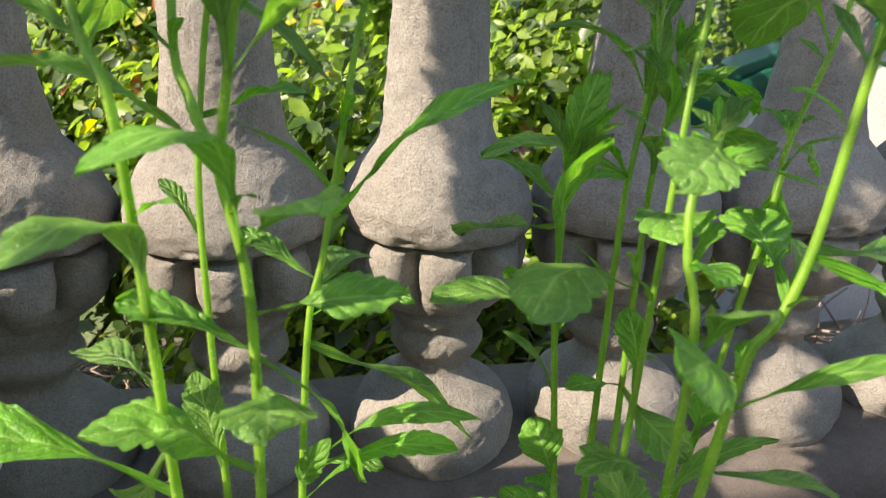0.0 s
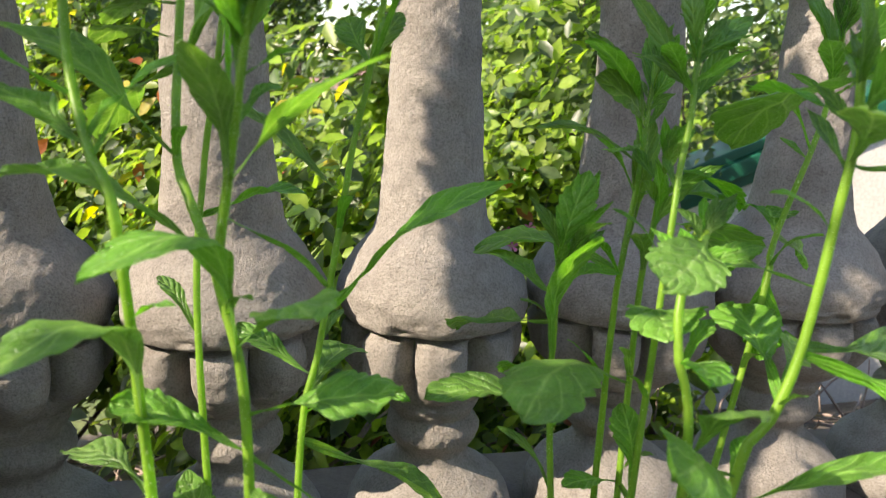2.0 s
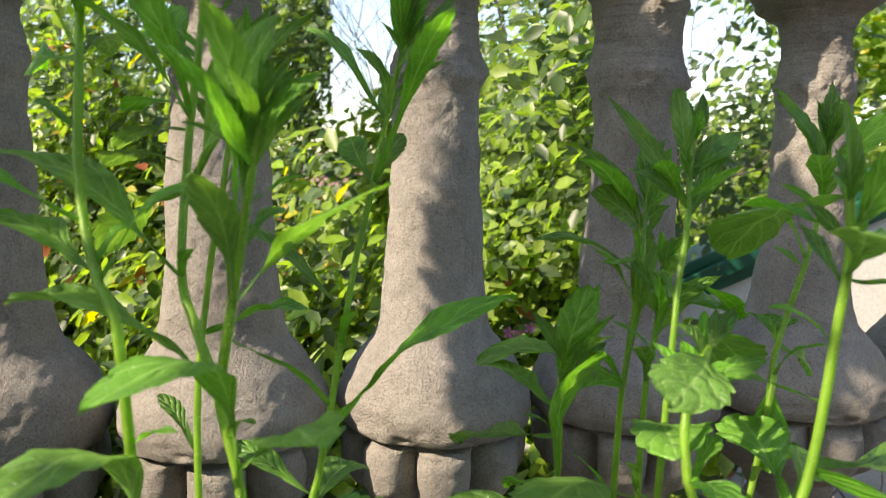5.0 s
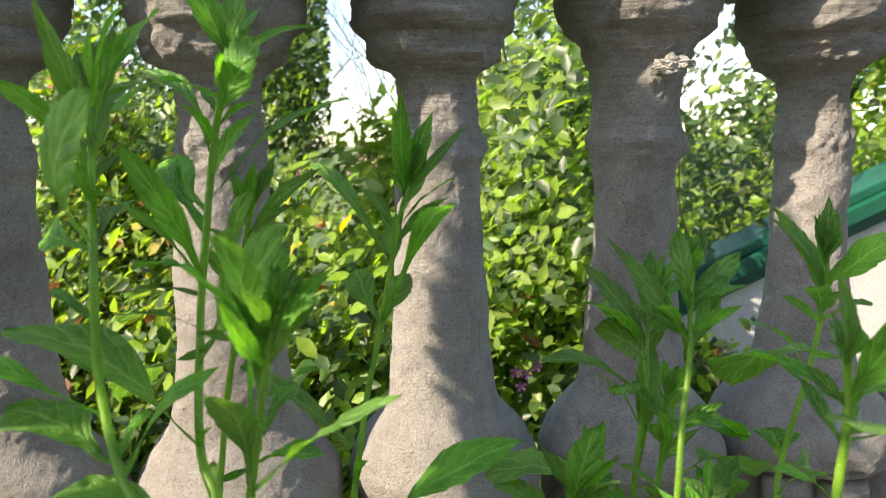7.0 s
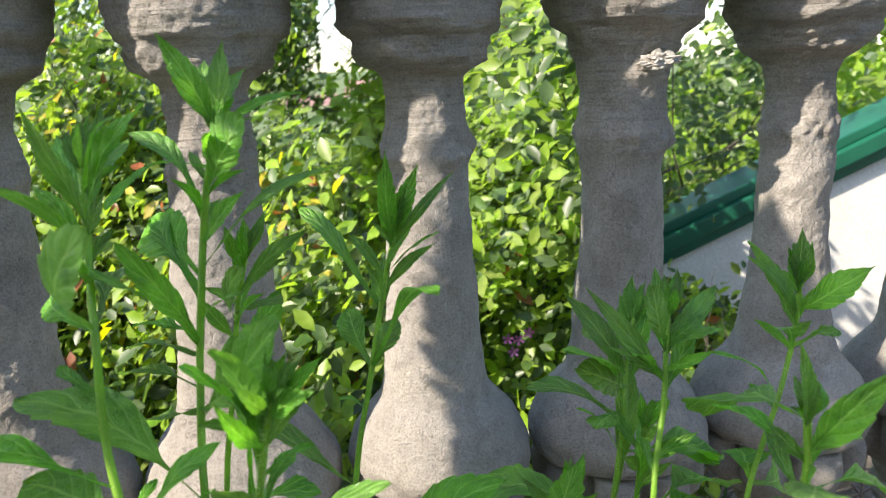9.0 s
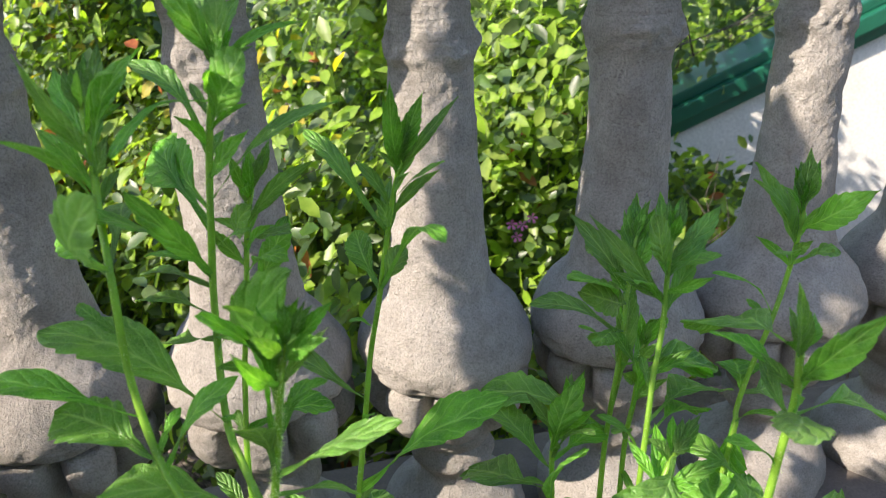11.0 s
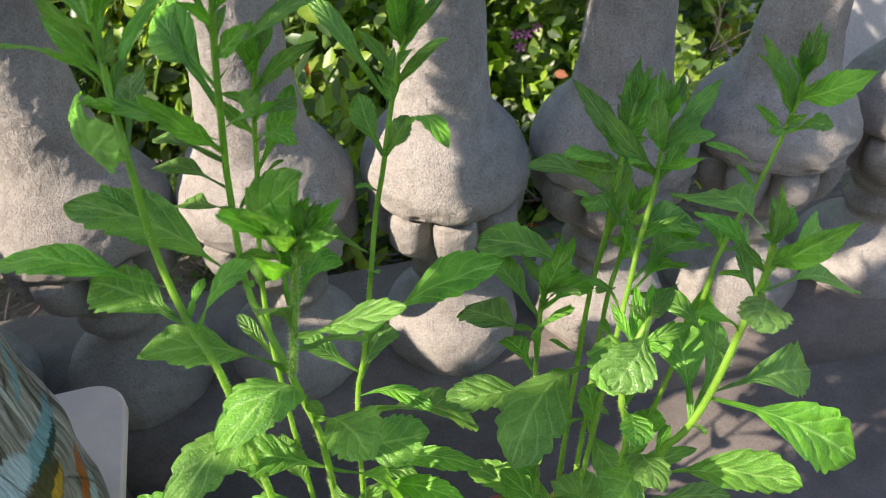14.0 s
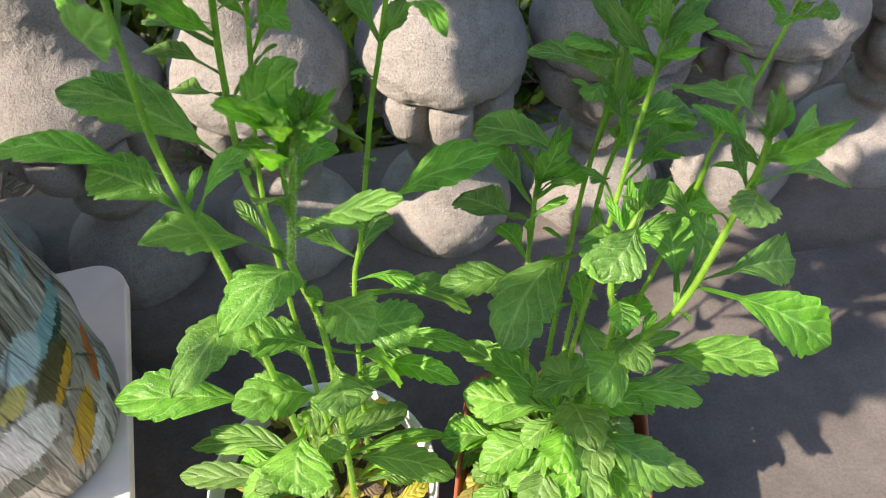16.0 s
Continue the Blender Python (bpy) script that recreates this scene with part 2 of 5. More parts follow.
BUSH_A = leaf_mat("bright shrub leaf", (0.155, 0.275, 0.028), (0.31, 0.43, 0.068), (0.2, 0.3, 0.05), 0.5, 0.0, False, 0.0)
BUSH_B = leaf_mat("dark tree leaf", (0.045, 0.085, 0.025), (0.09, 0.15, 0.045), (0.1, 0.2, 0.05), 0.4, 0.0, False, 0.0)
BUSH_Y = leaf_mat("yellow shrub leaf", (0.45, 0.40, 0.03), (0.62, 0.50, 0.05), (0.5, 0.5, 0.1), 0.5, 0.0, False, 0.0)
BUSH_R = leaf_mat("reddish shrub leaf", (0.24, 0.06, 0.03), (0.42, 0.16, 0.06), (0.4, 0.2, 0.1), 0.45, 0.0, False, 0.0)
# for the unseen shade casters, pale so they bounce light onto vase and stool
CASTER_WOOD = rough_mat("pale planks of the added shade casters", (0.42, 0.37, 0.32), (0.52, 0.47, 0.41), (0.60, 0.55, 0.49), 5, 120, 0.8, 0.4, 0.001)
BLOSSOM = plain_mat("pink petal", (0.80, 0.25, 0.52), 0.5, 0, 0.15, 60, 0.1)
BARK = rough_mat("grey brown bark", (0.04, 0.031, 0.025), (0.08, 0.065, 0.053), (0.14, 0.115, 0.095), 20, 200, 0.9, 0.8, 0.003)
TWIG = rough_mat("dry pinkish twig", (0.20, 0.14, 0.11), (0.34, 0.25, 0.21), (0.48, 0.38, 0.33), 20, 200, 0.9, 0.6, 0.002)
BANK = rough_mat("earth with dry litter", (0.06, 0.05, 0.035), (0.15, 0.12, 0.09), (0.30, 0.25, 0.21), 9, 90, 0.95, 1.0, 0.012)
FAR_RED = plain_mat("far red roof", (0.45, 0.13, 0.08), 0.7, 0, 0.15, 2)
FAR_PINK = plain_mat("far faded roof", (0.30, 0.17, 0.15), 0.8, 0, 0.15, 2)
FAR_WHITE = plain_mat("far pale wall", (0.36, 0.35, 0.33), 0.8, 0, 0.08, 2)
DARK_GLASS = plain_mat("far window", (0.04, 0.05, 0.06), 0.2, 0, 0.1, 2)


# ---- mesh helpers ----
def mesh_ob(name, verts, faces, mats, smooth=True, uvs=None, mat_idx=None):
    me = bpy.data.meshes.new(name)
    me.from_pydata([tuple(v) for v in verts], [], faces)
    for m in (mats if isinstance(mats, (list, tuple)) else [mats]):
        me.materials.append(m)
    if smooth:
        me.polygons.foreach_set("use_smooth", [True] * len(me.polygons))
    if mat_idx is not None:
        me.polygons.foreach_set("material_index", mat_idx)
    if uvs is not None:
        layer = me.uv_layers.new(name="map")
        flat = []
        for lp in me.loops:
            flat.extend(uvs[lp.vertex_index])
        layer.data.foreach_set("uv", flat)
    me.update()
    return new(name, me)


def empty(name, at=(0, 0, 0)):
    ob = new(name)
    ob.location = at
    return ob


def under(ob, parent):
    """Make ob a part of parent; parent carries its place, ob is built in the parent's own frame."""
    ob.parent = parent
    return ob


def part(name, bm, material, parent, label=""):
    me = bpy.data.meshes.new(name)
    bm.to_mesh(me)
    bm.free()
    me.materials.append(material)
    ob = new(name, me)
    ob.parent = parent
    return tagged(ob, label) if label else ob


def box_bm(x0, y0, z0, x1, y1, z1, bevel=0.0, segs=2):
    bm = bmesh.new()
    bmesh.ops.create_cube(bm, size=1.0, matrix=Matrix.LocRotScale(((x0 + x1) / 2, (y0 + y1) / 2, (z0 + z1) / 2), None, (x1 - x0, y1 - y0, z1 - z0)))
    if bevel:
        bmesh.ops.bevel(bm, geom=bm.edges[:] + bm.verts[:], offset=bevel, segments=segs, affect="EDGES", profile=0.6)
    return bm


def frames_along(pts):
    """Tangent, side and up at each point of a polyline, without twist."""
    pts = [Vector(p) for p in pts]
    out, up = [], None
    for i, p in enumerate(pts):
        t = (pts[min(i + 1, len(pts) - 1)] - pts[max(i - 1, 0)]).normalized()
        if up is None:
            up = t.orthogonal().normalized()
        up = (up - t * up.dot(t)).normalized()
        out.append((p, t, t.cross(up), up))
    return out


def smooth_line(pts, n):
    """n points on a Catmull-Rom curve through pts, evenly by length."""
    pts = [Vector(p) for p in pts]
    ext = [pts[0] * 2 - pts[1]] + pts + [pts[-1] * 2 - pts[-2]]
    dense = []
    for i in range(1, len(ext) - 2):
        a, b, c, d = ext[i - 1:i + 3]
        for k in range(12):
            u = k / 12
            dense.append(0.5 * ((2 * b) + (c - a) * u + (2 * a - 5 * b + 4 * c - d) * u * u + (3 * b - a - 3 * c + d) * u ** 3))
    dense.append(pts[-1])
    acc = [0.0]
    for a, b in zip(dense, dense[1:]):
        acc.append(acc[-1] + (b - a).length)
    res, j = [], 0
    for k in range(n):
        want = acc[-1] * k / (n - 1)
        while j < len(acc) - 2 and acc[j + 1] < want:
            j += 1
        h = (want - acc[j]) / max(1e-9, acc[j + 1] - acc[j])
        res.append(dense[j].lerp(dense[j + 1], min(1, max(0, h))))
    return res


def tube_data(pts, radii, sides=8, wob=0.0):
    vs, fs = [], []
    fr = frames_along(pts)
    for i, (p, t, s, u) in enumerate(fr):
        for k in range(sides):
            a = 2 * math.pi * k / sides
            r = radii[i] * (1 + wob * math.sin(3 * a + i))
            vs.append(p + (s * math.cos(a) + u * math.sin(a)) * r)
    for i in range(len(fr) - 1):
        for k in range(sides):
            a, b = i * sides + k, i * sides + (k + 1) % sides
            fs.append((a, b, b + sides, a + sides))
    fs.append(tuple(range(sides))[::-1])
    fs.append(tuple(range((len(fr) - 1) * sides, len(fr) * sides)))
    return vs, fs


def lathe_data(profile, segs, shape=None):
    """profile: (radius, z) from bottom to top; shape(r, z, angle) gives the place."""
    vs, fs = [], []
    for r, z in profile:
        for k in range(segs):
            a = 2 * math.pi * k / segs
            vs.append(shape(r, z, a) if shape else Vector((r * math.cos(a), r * math.sin(a), z)))
    for i in range(len(profile) - 1):
        for k in range(segs):
            a, b = i * segs + k, i * segs + (k + 1) % segs
            fs.append((a, b, b + segs, a + segs))
    return vs, fs


def resample(profile, step):
    out = []
    for (r0, z0), (r1, z1) in zip(profile, profile[1:]):
        n = max(1, round(math.hypot(r1 - r0, z1 - z0) / step))
        out += [(r0 + (r1 - r0) * k / n, z0 + (z1 - z0) * k / n) for k in range(n)]
    return out + [profile[-1]]


def soften(profile, times=2):
    for _ in range(times):
        profile = [profile[0]] + [((a[0] + 2 * b[0] + c[0]) / 4, (a[1] + 2 * b[1] + c[1]) / 4) for a, b, c in zip(profile, profile[1:], profile[2:])] + [profile[-1]]
    return profile


# ---- setting: ground, terrace floor, kerb, rail ----
def sheet(name, x0, x1, y0, y1, nx, ny, z, mat, label, category, bumpy=0.0, scale=1.0):
    vs, fs = [], []
    for j in range(ny + 1):
        for i in range(nx + 1):
            x, y = x0 + (x1 - x0) * i / nx, y0 + (y1 - y0) * j / ny
            zz = z(x, y) if callable(z) else z
            vs.append((x, y, zz + bumpy * noise.noise((x * scale, y * scale, 0.3))))
    for j in range(ny):
        for i in range(nx):
            a = j * (nx + 1) + i
            fs.append((a, a + 1, a + nx + 2, a + nx + 1))
    return tagged(mesh_ob(name, vs, fs, mat), label, category, "", "structure")


def land(x, y):
    d = math.hypot(x, y)
    return -0.75 - 0.10 * max(0, min(y, 40) - 2) + 0.02 * max(0, d - 60)


sheet("ground", -400, 400, -300, 500, 100, 100, land, EARTH, "grassy garden ground falling away to far hills", "ground", 0.02, 0.7)
sheet("floor", -2.6, 2.6, -3.0, 1.40, 110, 90, lambda x, y: 0.0 if y < 0.743 + 0.195 * x + 0.1 else -0.3 - 0.3 * (y - 0.843 - 0.195 * x), FLOOR, "trowelled grey cement terrace floor with dappled sun", "floor", 0.004, 3.0)


SLANT = math.atan(0.195)             # the balustrade runs away from the viewer towards the right


def along(u, v):
    """A place u metres along the balustrade's line and v metres beyond it."""
    c, s = math.cos(SLANT), math.sin(SLANT)
    return -0.001 + u * c - v * s, 0.743 + u * s + v * c


def kerb():
    vs, fs = [], []
    prof = [(0.615, -0.02), (0.616, 0.012), (0.628, 0.036), (0.648, 0.056), (0.69, 0.066), (0.80, 0.067), (0.90, 0.055), (0.92, 0.02), (0.925, -0.80)]
    n = 140
    for i in range(n + 1):
        x = -2.6 + 5.2 * i / n
        for y, z in prof:
            q = noise.noise((x * 7, y * 9, z * 9))
            vs.append((*along(x, y - 0.745 + 0.010 * q), z + 0.008 * noise.noise((x * 9, y * 5, 4.0))))
    m = len(prof)
    for i in range(n):
        for k in range(m - 1):
            a = i * m + k
            fs.append((a, a + 1, a + m + 1, a + m)[::-1])
    return tagged(mesh_ob("kerb", vs, fs, CURB), "dark rounded cement kerb under the balusters", "kerb", "", "structure")


kerb()


# ---- balusters ----
PROFILE = [(0.094, 0.03), (0.084, 0.052), (0.0905, 0.074), (0.0905, 0.088), (0.0885, 0.102), (0.083, 0.115), (0.074, 0.126), (0.048, 0.146), (0.04, 0.155),
           (0.037, 0.163), (0.04, 0.17), (0.049, 0.181), (0.051, 0.19), (0.047, 0.2), (0.041, 0.206), (0.046, 0.212), (0.051, 0.222), (0.048, 0.229),
           (0.068, 0.239), (0.082, 0.25), (0.0915, 0.264), (0.095, 0.282), (0.0945, 0.298), (0.091, 0.3055), (0.078, 0.309), (0.079, 0.3105), (0.094, 0.3135),
           (0.0985, 0.321), (0.0995, 0.334), (0.098, 0.346), (0.0935, 0.358), (0.081, 0.379), (0.0605, 0.403), (0.0565, 0.416), (0.0505, 0.47), (0.0435, 0.57),
           (0.0405, 0.638), (0.044, 0.648), (0.0445, 0.66), (0.0385, 0.69), (0.039, 0.718), (0.042, 0.727), (0.0615, 0.74), (0.067, 0.754), (0.067, 0.762),
           (0.074, 0.767), (0.079, 0.774), (0.084, 0.85)]


def bump01(v, a, b, c, d):
    """0 before a, 1 from b to c, 0 after d."""
    if v <= a or v >= d:
        return 0.0
    if v < b:
        return (v - a) / (b - a)
    return 1.0 if v <= c else (d - v) / (d - c)


CONE = [(0.0410, 0.620), (0.0430, 0.638), (0.0480, 0.648), (0.0485, 0.662), (0.0460, 0.676), (0.0445, 0.692), (0.0445, 0.708), (0.0465, 0.722), (0.0500, 0.738), (0.0560, 0.752), (0.0640, 0.764), (0.0750, 0.773), (0.081, 0.795), (0.082, 0.815), (0.084, 0.850)]


def baluster(x, y, seed, twist, girth, wear, fine):
    line = [q for q in PROFILE if q[1] < 0.62] + CONE if seed == 6 else PROFILE
    prof = soften(resample(line, 0.0026 if fine else 0.005), 1)
    segs = 150 if fine else 72
    off = Vector((seed * 3.1, seed * 1.7, seed * 0.9))

    def shape(r, z, a):
        ca, sa = math.cos(a), math.sin(a)
        lobe = bump01(z, 0.236, 0.256, 0.300, 0.311)
        if lobe:
            s = abs(math.sin(4 * (a + twist)))
            r -= lobe * 0.026 * (1 - s) ** 2.6 + 0.007 * lobe * (1 - s)
            z += 0.010 * (1 - s) * bump01(z, 0.225, 0.240, 0.256, 0.285)
        g = 1 + (girth - 1) * bump01(z, 0.37, 0.44, 0.70, 0.74)
        q = Vector((r * ca, r * sa, z)) + off
        d = 0.0048 * noise.noise(q * 9) + 0.0022 * noise.noise(q * 30) + 0.0012 * noise.noise(q * 75) + 0.0009 * noise.noise(q * 190)
        top = bump01(z, 0.64, 0.74, 0.9, 1.0)
        if top:
            d += top * (0.0013 * noise.noise((q.x * 14, q.y * 14, q.z * 190)) + 0.0016 * noise.noise(q * 150) + 0.0018 * noise.noise((q.x * 26, q.y * 26, q.z * 60)))
        ring = bump01(z, 0.635, 0.65, 0.662, 0.68) + bump01(z, 0.715, 0.735, 0.765, 0.78)
        if ring:
            d += ring * (0.0065 * noise.noise((q.x * 34, q.y * 34, q.z * 50)) + 0.003 * noise.noise(q * 110))
        ledge = bump01(z, 0.296, 0.306, 0.320, 0.340)
        if ledge:
            d += ledge * (0.0040 * noise.noise((q.x * 55, q.y * 55, q.z * 40)) - 0.0012)
            d -= ledge * 0.012 * max(0.0, noise.noise((q.x * 38, q.y * 38, q.z * 150)) - 0.18)
        d -= wear * 0.006 * max(0.0, noise.noise(q * 19))
        k = r * g + d
        bend = Vector((0.004 * noise.noise((z * 3, seed, 0)), 0.003 * noise.noise((z * 3, seed, 5)), 0))
        return Vector((k * ca, k * sa, z + 0.0035 * noise.noise((q.x * 16, q.y * 16, z * 4)))) + bend
    thing = tagged(empty("baluster", (x, y, 0)), "weathered grey cement baluster with lobed bulb, standing on the kerb", "baluster", "balusters of the terrace balustrade")
    cuts = [0.0, 0.168, 0.2340, 0.3095, 0.721, 1.0]
    grid = np.array([shape(r, z, 2 * math.pi * k / segs) for r, z in prof for k in range(segs)]).reshape(len(prof), segs, 3)
    rise = np.gradient(grid, axis=0)
    turn = np.roll(grid, -1, 1) - np.roll(grid, 1, 1)
    nrm = np.cross(turn, rise)
    nrm /= np.maximum(np.linalg.norm(nrm, axis=2, keepdims=True), 1e-9)
    i1 = 0
    for name, hi in zip(("base", "neck", "lobed_bulb", "shaft", "capital"), cuts[1:]):
        i0, i1 = i1, min([k for k, (_, z) in enumerate(prof) if z >= hi and k > i1] + [len(prof) - 1])
        rows = i1 - i0 + 1
        fs = [(i * segs + k, i * segs + (k + 1) % segs, (i + 1) * segs + (k + 1) % segs, (i + 1) * segs + k) for i in range(rows - 1) for k in range(segs)]
        ob = mesh_ob(name, grid[i0:i1 + 1].reshape(-1, 3).tolist(), fs, CONCRETE)
        ob.data.normals_split_custom_set_from_vertices(nrm[i0:i1 + 1].reshape(-1, 3).tolist())   # one smooth surface across the parts
        under(ob, thing)
    return thing


for k, seed, tw, girth, wear in ((-4, 1, 0.3, 1.05, 0.4), (-3, 2, 0.1, 1.0, 0.5), (-1.96, 3, 0.55, 0.95, 0.8), (-0.985, 4, 0.25, 1.02, 0.3), (0, 5, 0.245, 1.0, 0.2),
                                (1.0, 6, 0.6, 0.98, 0.5), (2.0, 7, 0.2, 0.91, 0.7), (2.98, 8, 0.4, 1.05, 0.4), (3.95, 9, 0.0, 1.0, 0.4), (5, 10, 0.3, 1.0, 0.4)):
    x, y = along(k * 0.2068, 0.0)
    made = baluster(x, y, seed, tw, girth, wear, 3 <= seed <= 7)
    if seed == 6:
        lumped = made


def mortar_lump():
    bm = bmesh.new()
    bmesh.ops.create_icosphere(bm, subdivisions=4, radius=1.0)
    for v in bm.verts:
        k = 1 + 0.55 * noise.noise(v.co * 2.2) + 0.30 * noise.noise(v.co * 6.0)
        v.co = Vector((v.co.x * 0.017, v.co.y * 0.007, v.co.z * 0.008)) * k
    lump = part("mortar_lump", bm, LUMP, lumped, "crumbly pale lump of mortar")
    lump.location = (0.022, -0.054, 0.733)


mortar_lump()


def rail():
    bm = box_bm(-2.6, -0.085, 0.828, 2.6, 0.150, 0.92, 0.016, 3)
    bmesh.ops.transform(bm, matrix=pose(*along(0, 0), 0, 0, 0, math.degrees(SLANT)), verts=bm.verts)
    me = bpy.data.meshes.new("handrail")
    bm.to_mesh(me)
    bm.free()
    me.materials.append(CONCRETE)
    return tagged(new("handrail", me), "thick grey cement handrail on top of the balusters", "handrail", "", "structure")


rail()


# ---- potted plants ----
def leaf_mesh(name, base, tip, width, rng, mat, curl=0.0, stalk=0.26, kind=0):
    """A leaf on a winged stalk: widest past its middle, coarse teeth towards the tip, folded along the midrib, arched and puckered.
    kind 0: its face to the sky, 1: standing, its face outward, 2: a narrow lance at a shoot's top, 3: drooping, its face to the front,
    4: rising on its stalk and bent over."""
    base, tip = Vector(base), Vector(tip)
    along_it = tip - base
    ln = along_it.length
    d = along_it.normalized()
    want = (Vector((0, -0.05, 1)), Vector((0, -1, 0.55)), Vector((0, -0.8, 0.7)), Vector((0, -0.75, 0.65)), Vector((0, 0.1, 1)))[kind]
    side = d.cross(want).normalized()
    nrm = side.cross(d).normalized()
    roll = rng.uniform(-0.20, 0.20)
    side, nrm = side * math.cos(roll) + nrm * math.sin(roll), nrm * math.cos(roll) - side * math.sin(roll)
    n = 56
    lance = kind == 2
    arch = ln * (rng.uniform(0.03, 0.10) if lance else (0.42 if kind == 4 else rng.uniform(0.05, 0.15))) + curl
    fold = rng.uniform(0.18, 0.5) if lance else rng.uniform(0.04, 0.22)
    cup = rng.uniform(-0.10, 0.16)
    wavy = rng.uniform(0.03, 0.09) * width
    ph = rng.uniform(0, 6)
    sway = rng.uniform(-0.07, 0.07) * ln
    skew = rng.uniform(0.92, 1.08)
    full = rng.uniform(1.15, 1.45)
    if lance:
        stalk, full = 0.06, rng.uniform(0.75, 1.0)
    teeth = rng.choice((5, 6, 6, 7))
    jag = [rng.uniform(0.7, 1.2) for _ in range(28)]
    off = Vector((rng.uniform(0, 50), rng.uniform(0, 50), 0))
    vs, uvs, fs = [], [], []
    for i in range(n + 1):
        u = i / n
        b = max(0.0, (u - stalk) / (1 - stalk))
        w = 0.5 * width * max(0.0, math.sin(math.pi * b ** full)) ** (1.15 if lance else 0.66)
        w *= 1 - 0.30 * (1 - b) ** 2
        w = max(w, 0.0012 + 0.0030 * u if u < stalk + 0.16 else 0.0002)
        ax = arch * math.sin(math.pi * u ** 1.15)
        c = base + d * (ln * u) + nrm * ax + side * (sway * math.sin(math.pi * u))
        step = b * teeth * 1.25
        saw = step % 1.0
        deep = 0.0
        if 0.40 < b < 0.97:
            deep = (0.19 if not lance else 0.18) * (1 - saw) ** 1.6 * min(1, (b - 0.40) * 6)
        for k in range(-4, 5):
            f = k / 4
            cut = deep * jag[int(step) + (14 if k > 0 else 0)]
            ww = w * (1 - cut) if abs(k) == 4 else w * (1 - 0.35 * cut)
            q = noise.noise(off + Vector((u * 7, f * 2.2, 0.0)))
            lift = fold * abs(f) * w + wavy * math.sin(9 * u + ph + (2 if f > 0 else 0)) * f * f - cup * w * f * f + 0.06 * width * q * min(1, b * 4)
            rib = 0.020 * width * math.cos(2 * math.pi * (b * 5.0 - abs(f) * 1.7)) * (1 - abs(f)) * min(1, abs(f) * 4) * min(1, b * 5)
            sk = skew if f > 0 else 2 - skew
            vs.append(c + side * (f * ww * sk) + nrm * (lift + rib) + d * (0.20 * abs(f) * w * (1 - b)))
            uvs.append((b, 0.5 + 0.5 * f))
    for i in range(n):
        for k in range(8):
            a = i * 9 + k
            fs.append((a, a + 1, a + 10, a + 9))
    return mesh_ob(name, vs, fs, mat, True, uvs)


def stem_mesh(pts, r0, r1, rng, hairs=1300):
    n = max(14, int(len(pts) * 7))
    line = smooth_line(pts, n)
    radii = [r0 + (r1 - r0) * (i / (n - 1)) ** 0.8 for i in range(n)]
    vs, fs = tube_data(line, radii, 9, 0.05)
    idx = [0] * len(fs)
    fr = frames_along(line)
    for _ in range(hairs):
        f = rng.random() * (n - 1.001)
        i = int(f)
        p = line[i].lerp(line[i + 1], f - i)
        _, t, s, u = fr[i]
        a = rng.uniform(0, 2 * math.pi)
        out = s * math.cos(a) + u * math.sin(a)
        ln = rng.uniform(0.0010, 0.0027)
        q = p + out * radii[i] * 0.95
        w = t.cross(out) * 0.00011
        k = len(vs)
        vs += [q - w, q + w, q + out * ln + t * rng.uniform(-0.0008, 0.0012)]
        fs.append((k, k + 1, k + 2))
        idx.append(1)
    ob = mesh_ob("stem", vs, fs, [STEM, HAIR], True, None, idx)
    return ob, line


plant_rng = random.Random(11)


def shoot(plant, pts, thick=0.0024, bud=True):
    """One stem of a plant, with small leaves in its axils and the folded bud at its top."""
    rng = plant_rng
    stem, line = stem_mesh(pts, thick, thick * 0.66, rng)
    under(stem, plant)
    if bud:
        for k in range(3):
            f = (0.55 + 0.13 * k + rng.uniform(-0.03, 0.03)) * (len(line) - 1.001)
            base = line[int(f)].lerp(line[int(f) + 1], f - int(f))
            a, ln = rng.uniform(0, 6.283), rng.uniform(0.016, 0.032)
            tip = base + Vector((math.cos(a), math.sin(a), rng.uniform(0.4, 1.2))) * ln
            under(leaf_mesh("leaf", base, tip, ln * rng.uniform(0.3, 0.42), rng, LEAF), stem)
        top, d = line[-1], (line[-1] - line[-3]).normalized()
        for k in range(6):
            a = k * 2.4
            o = Vector((math.cos(a), math.sin(a), 0)) * rng.uniform(0.003, 0.009)
            under(leaf_mesh("leaf", top - d * 0.003, top + d * rng.uniform(0.014, 0.026) + o, 0.008, rng, LEAF, 0, 0.26, 2), stem)
        turn = rng.uniform(0, 6.283)
        for k in range(7):                                # the youngest pairs, standing round the bud
            f = (0.90 + 0.014 * k) * (len(line) - 1.001)
            base = line[int(f)].lerp(line[int(f) + 1], f - int(f))
            a, ln = turn + k * 2.4, rng.uniform(0.026, 0.044) * (1 - 0.05 * k)
            tip = base + (Vector((math.cos(a), math.sin(a), 0)) * rng.uniform(0.5, 0.95) + d * rng.uniform(0.45, 0.9)) * ln
            under(leaf_mesh("leaf", base, tip, ln * rng.uniform(0.24, 0.34), rng, LEAF, 0, 0.26, 2), stem)
    return stem, line


def leaves_on(stem, line, leaves, mat=None):
    """Leaves on a stem: (place along it, the tip, the width, how the leaf stands)."""
    for at, x, y, z, w, kind in leaves:
        f = min(len(line) - 1.001, at * (len(line) - 1))
        base = line[int(f)].lerp(line[int(f) + 1], f - int(f))
        under(leaf_mesh("leaf", base, (x, y, z), w, plant_rng, mat or LEAF, 0.0, 0.26, kind), stem)


